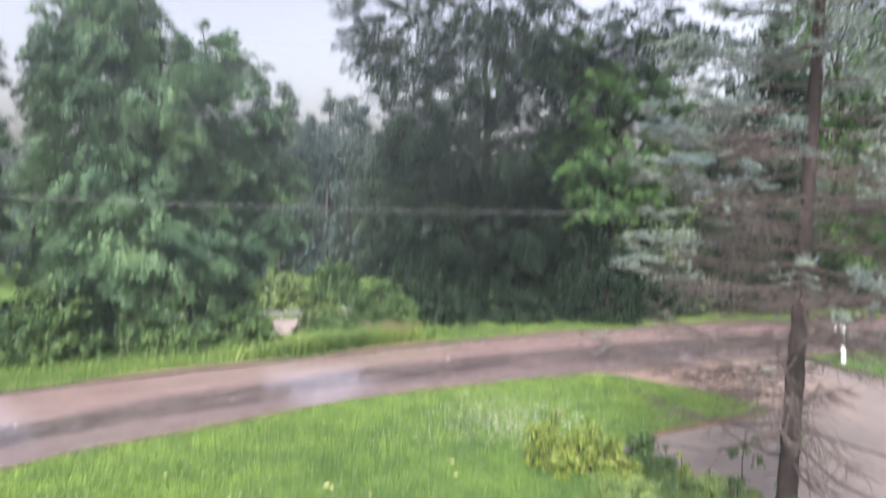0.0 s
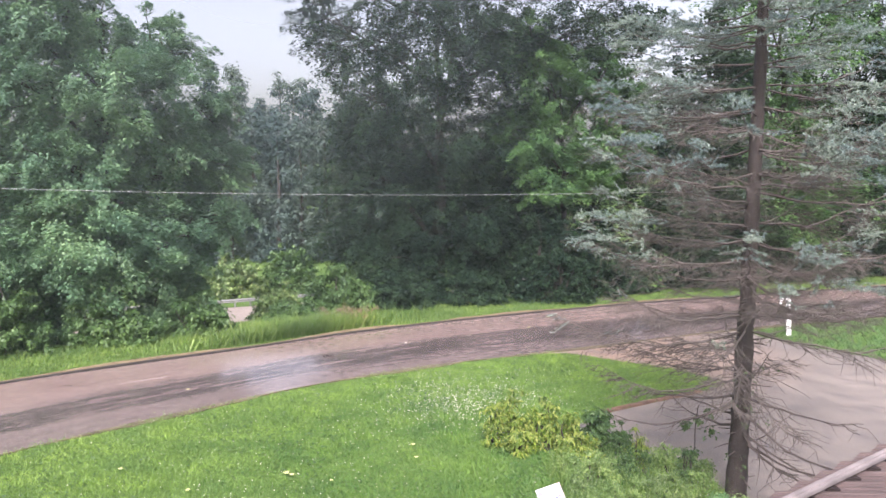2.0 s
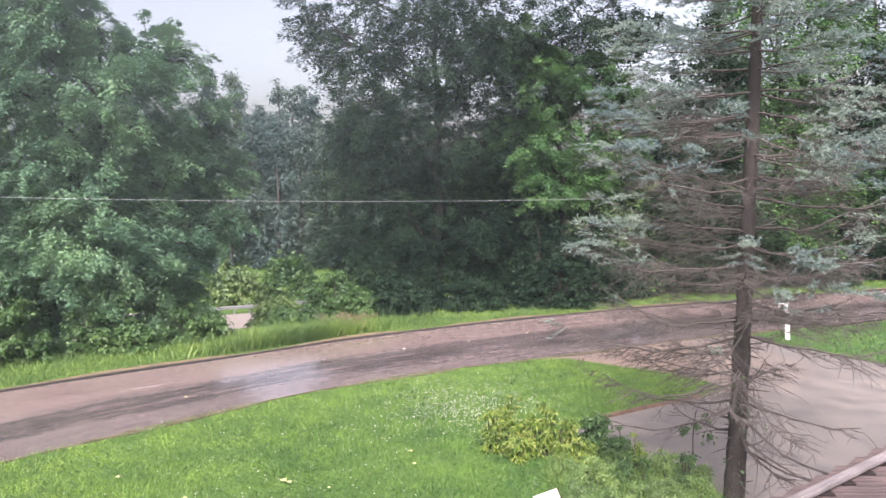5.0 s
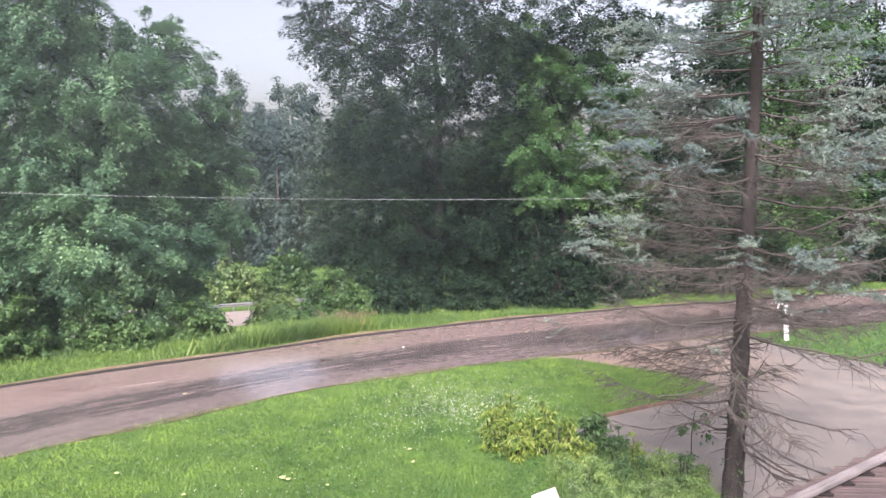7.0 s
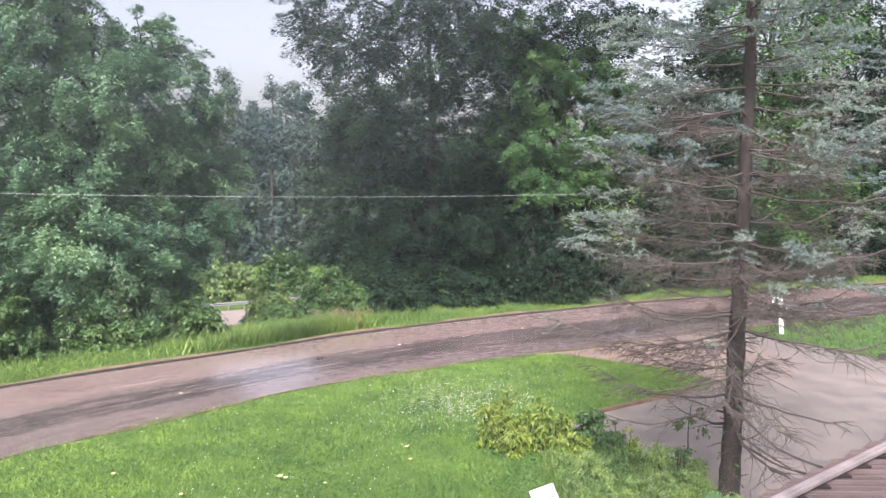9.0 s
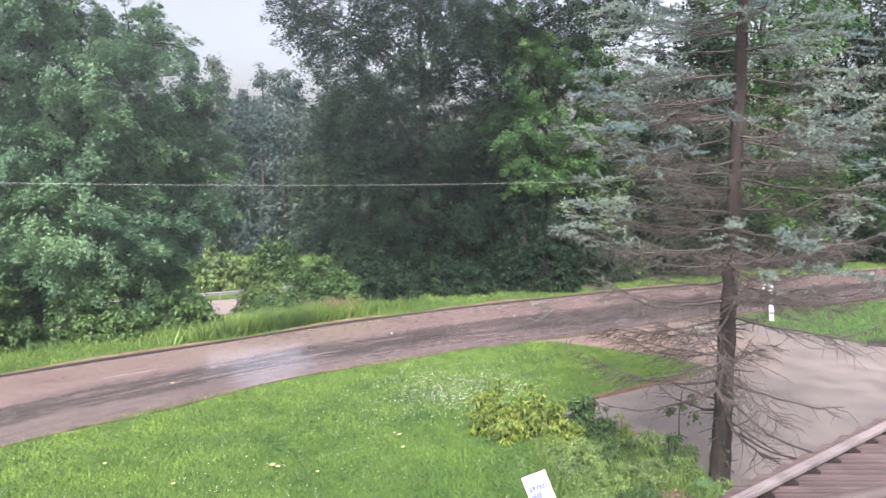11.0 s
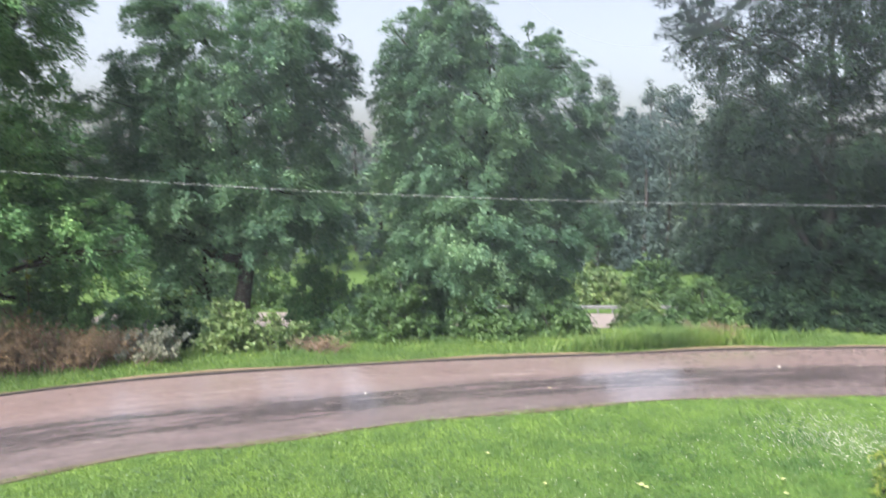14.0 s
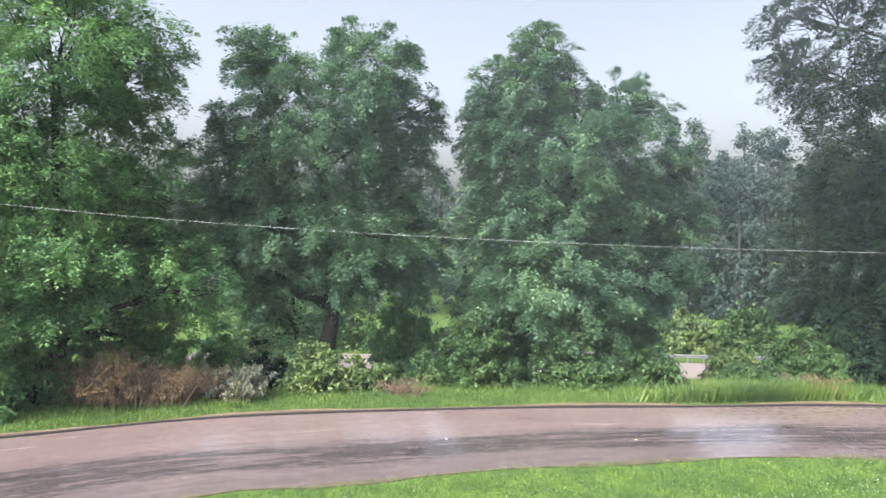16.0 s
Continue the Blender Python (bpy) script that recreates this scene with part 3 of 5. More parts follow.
edging("landscape_timber", (3.05, 14.66), (4.35, 15.45), 0.08, 0.09, M_TIMBER, "brown weathered timber edging the lawn beside the drive")
edging("landscape_timber", (4.38, 15.47), (5.55, 16.14), 0.08, 0.085, M_TIMBER, "brown weathered timber edging the lawn beside the drive")
edging("landscape_timber", (11.2, 18.9), (13.6, 17.95), 0.14, 0.16, M_EDGE, "dark wet timber edging the grass across the drive")
edging("landscape_timber", (13.65, 17.93), (16.0, 16.95), 0.14, 0.16, M_EDGE, "dark wet timber edging the grass across the drive")

# the valley road with its guard rail
fa, fb = np.array([-48.0, 35.8]), np.array([16.0, 67.0])
fline = fa + (fb - fa) * np.linspace(0, 1, 64)[:, None]
ribbon("far_road", shifted(fline, -2.6), shifted(fline, 2.6), 2, -5.75, M_FARROAD, "pale grey road in the valley", "road", 0.5)

# ---- grass ----
def blades(rng, x, y, z, height, width, lean=0.5):
    n = len(x)
    a = rng.random(n) * 2 * np.pi
    side = np.stack([np.cos(a), np.sin(a), np.zeros(n)], 1) * (np.asarray(width).reshape(-1, 1) / 2)
    foot = np.stack([x, y, z], 1)
    b = rng.random(n) * 2 * np.pi
    tip = foot + np.stack([np.cos(b) * lean, np.sin(b) * lean, np.ones(n)], 1) * np.asarray(height).reshape(-1, 1)
    return np.stack([foot - side, foot + side, tip], 1).reshape(-1, 3), np.arange(3 * n).reshape(-1, 3)


rng = np.random.default_rng(11)
n = 420000
x, y = rng.uniform(-13, 6.3, n), rng.uniform(6.5, 19.6, n)
grown = LAWN
ok = inside(x, y, grown)
spill = np.where(rng.random(ok.sum()) < 0.25, 0.15, 0.06)
x, y = x[ok] + rng.normal(size=ok.sum()) * spill, y[ok] + rng.normal(size=ok.sum()) * spill
thick = 0.7 + 0.6 * (np.sin(x * 1.7 + np.sin(y * 1.3)) * np.cos(y * 1.1 + 0.7 * x) > 0.1) * rng.random(len(x))
v, f = blades(rng, x, y, np.full(len(x), -0.02), (0.035 + 0.045 * rng.random(len(x))) * thick, 0.014, 0.75)
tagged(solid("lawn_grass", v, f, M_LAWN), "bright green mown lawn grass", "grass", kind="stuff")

n = 42000
x, y = rng.uniform(9, 26, n), rng.uniform(16, 28, n)
ok = inside(x, y, PATCH)
x, y = x[ok], y[ok]
v, f = blades(rng, x, y, np.full(len(x), -0.02), 0.05 + 0.09 * rng.random(len(x)), 0.025, 0.7)
# darker leaf tone than the lawn: tree shade put into the blades
tagged(solid("drive_side_grass", v, f, M_MIDGREEN), "green grass island between drive and lane", "grass", kind="stuff")

n = 95000
i = rng.integers(16, 132, n)
base = FAR_LINE[i] + (FAR_LINE[np.minimum(i + 1, 144)] - FAR_LINE[i]) * rng.random((n, 1))
s = rng.random(n) ** 1.2 * 4.2 + 0.28
q = base + unit(np.stack([-(FAR_LINE[np.minimum(i + 1, 144)] - FAR_LINE[i])[:, 1], (FAR_LINE[np.minimum(i + 1, 144)] - FAR_LINE[i])[:, 0]], 1)) * s[:, None]
s_right = np.where(base[:, 0] > 5, 0.45, 1.0)
q = base + (q - base) * s_right[:, None]
h = s_right * (0.03 + 0.08 * rng.random(n)) + s_right * 0.12 * np.clip((s - 0.9) / 1.2, 0, 1) * rng.random(n)
v, f = blades(rng, q[:, 0], q[:, 1], land(q[:, 0], q[:, 1]), h, 0.025, 0.45)
tagged(solid("verge_grass", v, f, M_VERGE), "rank light green grass along the lane", "grass", kind="stuff")

# a stand of taller reedy grass by the gap in the trees
n = 4200
x, y = rng.normal(-4.1, 1.0, n), np.zeros(n)
y = 21.25 + 0.74 * (x + 3.9) + np.abs(rng.normal(0, 0.45, n))
v, f = blades(rng, x, y, land(x, y), 0.2 + 0.4 * rng.random(n), 0.04, 0.6)
tagged(solid("tall_grass", v, f, M_VERGE), "tall reedy grass clump on the verge", "grass", kind="stuff")

# clover blossoms in drifts
n = 5200
x = np.concatenate([rng.normal(0.3, 1.5, n // 2), rng.uniform(-9, 4, n // 2)])
y = np.concatenate([rng.normal(15.2, 1.1, n // 2), rng.uniform(8.5, 18, n // 2)])
ok = inside(x, y, LAWN) & (np.sin(x * 0.9 + 1) * np.cos(y * 0.8) + rng.normal(0, 0.6, n) > -0.1)
x, y = x[ok], y[ok]
r = 0.005 + 0.006 * rng.random(len(x))
c = np.stack([x, y, 0.04 + 0.025 * rng.random(len(x))], 1)
six = np.array([[1, 0, 0], [0, 1, 0], [-1, 0, 0], [0, -1, 0], [0, 0, 1], [0, 0, -1]], float)
tri = np.array([[0, 1, 4], [1, 2, 4], [2, 3, 4], [3, 0, 4], [1, 0, 5], [2, 1, 5], [3, 2, 5], [0, 3, 5]])
v = (c[:, None] + six[None] * r[:, None, None]).reshape(-1, 3)
f = (np.arange(len(c))[:, None, None] * 6 + tri[None]).reshape(-1, 3)
tagged(solid("clover_blossoms", v, f, M_CLOVER), "small white clover blossoms scattered over the lawn", "flowers", kind="stuff")


def fallen_leaf(x, y, size, turn, seed):
    """A lobed fallen leaf, slightly cupped."""
    g = np.random.default_rng(seed)
    bm = bmesh.new()
    mid = bm.verts.new((0, 0, 0.0))
    rim = []
    for k in range(14):
        a = 2 * math.pi * k / 14
        r = size * (1.0 if k % 2 == 0 else 0.55) * g.uniform(0.8, 1.1)
        rim.append(bm.verts.new((r * math.cos(a), r * math.sin(a), 0.3 * r * g.uniform(0, 0.6))))
    for k in range(14):
        bm.faces.new((mid, rim[k], rim[(k + 1) % 14]))
    bm.transform(pose(x, y, 0.05, 0, 0, turn))
    return tagged(part("fallen_leaf", bm, M_LEAF_FALLEN, None), "pale yellow fallen leaf lying on the lawn", "leaf", "leaves on the lawn")


for k, (x, y, size) in enumerate([(-2.6, 11.5, 0.07), (-2.5, 11.44, 0.055), (-1.84, 11.24, 0.04), (-3.95, 10.84, 0.05), (-0.64, 12.77, 0.045), (-0.55, 12.2, 0.05), (-5.3, 11.6, 0.05)]):
    fallen_leaf(x, y, size, 50 * k, k)


def twig_litter(x, y, size, seed, material, label):
    g = np.random.default_rng(seed)
    lines = []
    for k in range(5):
        a = g.random() * 6.28
        c = np.array([x, y, 0.035]) + np.array([g.normal(0, size * 0.4), g.normal(0, size * 0.3), 0])
        d = np.array([math.cos(a), math.sin(a), 0.15]) * size * 0.5
        lines.append((np.array([c - d, c + [0, 0, 0.02], c + d]), [0.012, 0.02, 0.006]))
    v, f = tubes(lines, 5)
    return tagged(solid("fallen_twigs", v, f, material), label, "twigs", "litter on the lane")


twig_litter(-3.17, 18.82, 0.28, 1, M_BARK, "dark broken twigs lying on the wet lane")
for k, (x, y, z) in enumerate([(3.2, 24.0, 0), (6.4, 22.6, 0), (-5.7, 15.9, 0), (-9.2, 13.6, 0), (-6.0, 17.9, 0), (0.6, 21.3, 0), (2.4, 22.4, 0), (-1.2, 20.3, 0)]):
    leafbm = bmesh.new()
    bmesh.ops.create_circle(leafbm, cap_ends=True, radius=0.045, segments=7)
    leafbm.transform(pose(x, y, 0.036, 12, 8, 40 * k) @ Matrix.Diagonal((1.3, 0.7, 1, 1)))
    tagged(part("wet_leaf", leafbm, M_CLOVER if k % 2 else M_LEAF_FALLEN, None), "pale wet leaf stuck to the lane", "leaf", "litter on the lane")

# low broad-leaved weeds darkening the turf in places
n = 15000
x, y = rng.uniform(-12, 6, n), rng.uniform(7, 19.4, n)
ok = inside(x, y, LAWN) & (np.sin(x * 1.1 + 2) * np.sin(y * 0.9 + x * 0.3) + rng.normal(0, 0.5, n) > 0.15)
x, y = x[ok], y[ok]
c = np.stack([x, y, 0.01 + 0.03 * rng.random(len(x))], 1)
v, f = kites(c, unit(np.array([0, 0, 1.0]) + rng.normal(size=c.shape) * 0.3), rng.normal(size=c.shape), 0.05 + 0.05 * rng.random(len(x)), 0.035)
tagged(solid("lawn_weeds", v, f, M_SHRUB), "low broad-leaved weeds in the lawn", "weeds", kind="stuff")

# ---- the trees across the lane ----
broad_tree("roadside_tree", (-20.3, 10.8, -0.1),
           [(0.6, 9.9, 3.1, 2.2), (0.2, 12.6, 2.6, 1.9), (2.1, 9.0, 1.8, 1.9), (-0.3, 6.2, 2.3, 2.0), (2.0, 5.8, 2.2, 1.8), (0.2, 3.6, 2.7, 1.5), (3.3, 3.0, 1.7, 1.0), (-2.1, 7.6, 2.9, 3.6), (-1.9, 3.5, 2.2, 2.2), (1.4, 4.3, 2.3, 1.4), (2.7, 3.9, 1.7, 1.0), (-0.9, 1.7, 2.0, 1.3), (1.6, 1.6, 1.5, 1.1)],
           260000, (0.105, 0.064), M_BRIGHT, 0.26, "tall fresh green leafy tree beside the lane", 21, skirt=1.7)
broad_tree("roadside_tree", (-16.4, 17.5, -0.1),
           [(-1.6, 9.7, 1.7, 1.5), (1.3, 9.3, 2.0, 1.6), (-0.3, 7.8, 3.6, 1.6), (-2.7, 6.9, 1.8, 1.4), (2.2, 6.6, 1.6, 1.6), (-1.7, 5.2, 2.6, 1.4), (0.8, 4.6, 2.5, 1.6), (-2.9, 4.0, 1.4, 0.8), (2.6, 4.1, 1.4, 1.6), (0.4, 3.4, 1.7, 0.9), (-2.1, 3.1, 1.1, 0.6), (3.3, 8.4, 0.5, 1.1)],
           230000, (0.098, 0.06), M_OAK, 0.32, "green oak with a two-peaked crown and a dark trunk", 22, tuft=0.62, low_limb=(-1.6, 2.55), skirt=0.5)
broad_tree("roadside_tree", (-10.3, 22.8, -0.1),
           [(-1.15, 10.5, 0.95, 1.0), (-1.2, 9.8, 1.4, 1.4), (-1.7, 8.9, 1.7, 1.3), (0.2, 8.3, 1.3, 1.1), (1.6, 8.4, 1.6, 1.3), (3.2, 6.8, 0.9, 0.9), (-2.8, 9.2, 0.95, 1.2), (-3.1, 7.9, 1.1, 1.2), (-0.2, 9.3, 0.95, 0.9), (-2.2, 7.2, 1.7, 1.5), (0.5, 6.8, 3.1, 1.7), (-1.3, 5.0, 2.8, 1.5), (2.3, 5.2, 2.0, 1.6), (2.7, 3.3, 1.6, 1.4), (-0.4, 2.9, 3.3, 1.7), (-2.2, 1.6, 2.3, 1.5), (1.3, 1.2, 1.9, 1.4)],
           280000, (0.1, 0.062), M_OAK, 0.25, "broad green oak leafy down to the verge", 23, skirt=0.8)
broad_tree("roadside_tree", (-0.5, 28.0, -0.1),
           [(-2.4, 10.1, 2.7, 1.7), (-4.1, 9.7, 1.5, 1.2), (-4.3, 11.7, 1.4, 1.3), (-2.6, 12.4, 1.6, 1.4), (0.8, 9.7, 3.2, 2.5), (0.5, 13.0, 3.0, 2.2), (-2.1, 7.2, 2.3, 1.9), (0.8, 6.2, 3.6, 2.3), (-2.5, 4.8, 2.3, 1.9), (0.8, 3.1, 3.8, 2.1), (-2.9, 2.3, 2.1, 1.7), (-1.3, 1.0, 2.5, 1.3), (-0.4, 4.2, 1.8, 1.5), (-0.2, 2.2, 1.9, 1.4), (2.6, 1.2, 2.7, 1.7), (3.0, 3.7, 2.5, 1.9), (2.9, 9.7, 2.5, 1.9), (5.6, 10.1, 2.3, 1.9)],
           260000, (0.11, 0.068), M_OAK_SHADED, 0.3, "tall dark green oak with an overhanging limb", 24, thin=9.6, open_top=0.3)
broad_tree("roadside_tree", (3.9, 27.3, -0.1),
           [(-1.0, 9.0, 1.4, 1.3), (-0.2, 7.5, 1.9, 1.4), (1.4, 8.0, 1.4, 1.4), (2.3, 6.6, 1.3, 1.5), (-0.9, 5.9, 2.1, 1.2), (1.5, 5.1, 1.9, 1.2), (-0.2, 4.4, 1.7, 1.0)],
           110000, (0.11, 0.068), M_MIDGREEN, 0.17, "younger fresh green tree at the edge of the wood", 25)


def wood_tree(place, height, half, leaves, material, seed, label="tall green tree of the roadside wood", leaf=(0.15, 0.1), low=0.12, group="wood trees"):
    """A wood tree whose crown is drawn by chance round its height."""
    g = np.random.default_rng(seed)
    lobes = []
    for k in range(11):
        t = low + (0.95 - low) * k / 10
        w = half * (0.75 + 0.35 * math.sin(math.pi * min(1.0, 0.15 + t))) * (1.0 if t < 0.7 else 1.25 - t * 0.6)
        lobes.append((g.uniform(-0.45, 0.45) * half, height * t, w * g.uniform(0.45, 0.75), height * 0.1 * g.uniform(0.8, 1.2)))
    return broad_tree("wood_tree", place, lobes, leaves, leaf, material, 0.012 * height + 0.06, label, seed, 0.95, group=group)


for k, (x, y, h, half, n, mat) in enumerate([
        (9.5, 31.8, 11.5, 3.4, 46000, M_OAK_SHADED), (14.2, 33.6, 15.5, 3.8, 56000, M_MIDGREEN), (19.2, 35.2, 17.0, 3.8, 56000, M_OAK_SHADED), (24.5, 37.2, 17.0, 4.0, 50000, M_MIDGREEN),
        (7.0, 36.0, 13.0, 3.2, 20000, M_OAK_SHADED), (16.5, 40.0, 20.0, 4.0, 20000, M_OAK_SHADED), (1.5, 34.5, 10.0, 3.6, 18000, M_OAK_SHADED),
        (-15.6, 27.5, 11.5, 3.0, 17000, M_OAK), (-23.0, 22.0, 9.0, 2.6, 17000, M_OAK), (-29.5, 12.5, 13.0, 3.4, 17000, M_OAK), (-25.0, 6.5, 13.5, 3.6, 26000, M_BRIGHT)]):
    wood_tree((x, y, float(land(np.array([x]), np.array([y]))[0])), h, half, n, mat, 60 + k, low=0.42 if (x, y) == (-23.0, 22.0) else 0.12)

# ---- far woods beyond the valley: one uncountable mass ----
rng = np.random.default_rng(77)
cs, rs, trunks = [], [], []
for k in range(68):
    lo, hi, j0, m = ((4, 25, 0, 36), (27, 64, 36, 24), (-30, 75, 60, 8))[0 if k < 36 else 1 if k < 60 else 2]
    az = radians(lo + (hi - lo) * (k - j0 + rng.uniform(0.1, 0.9)) / m)
    d = (86, 100, 116)[k % 3] + rng.uniform(-5, 5)
    x, y = -d * math.sin(az), d * math.cos(az)
    h = rng.uniform(15, 20) * (0.85, 1.05, 1.25)[k % 3]
    for j in range(60):
        t = rng.uniform(0.0, 1.0)
        w = 3.8 * (1.0 - 1.35 * max(0, t - 0.4))
        a = rng.random() * 6.28
        cs.append((x + math.cos(a) * w * rng.random() ** 0.5, y + math.sin(a) * w * rng.random() ** 0.5, -6 + h * t))
        rs.append(np.array([1.8, 1.8, 1.3]) * rng.uniform(0.6, 1.2))
    trunks.append((np.array([[x, y, -6.5], [x + 0.2, y, -6 + h * 0.5], [x, y, -6 + h * 0.92]]), [0.3, 0.2, 0.05]))
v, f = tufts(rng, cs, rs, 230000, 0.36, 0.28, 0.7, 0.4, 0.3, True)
tagged(solid("far_wood", v, f, M_FAR_HAZED), "hazy blue-green wood across the valley", "woods", kind="stuff")
v, f = tubes(trunks, 5)
tagged(solid("far_wood_trunks", v, f, M_BARK), "trunks of the wood across the valley", "woods", kind="stuff")

# ---- shrubs along the verge ----
def ground_z(x, y):
    return float(land(np.array([x]), np.array([y]))[0])


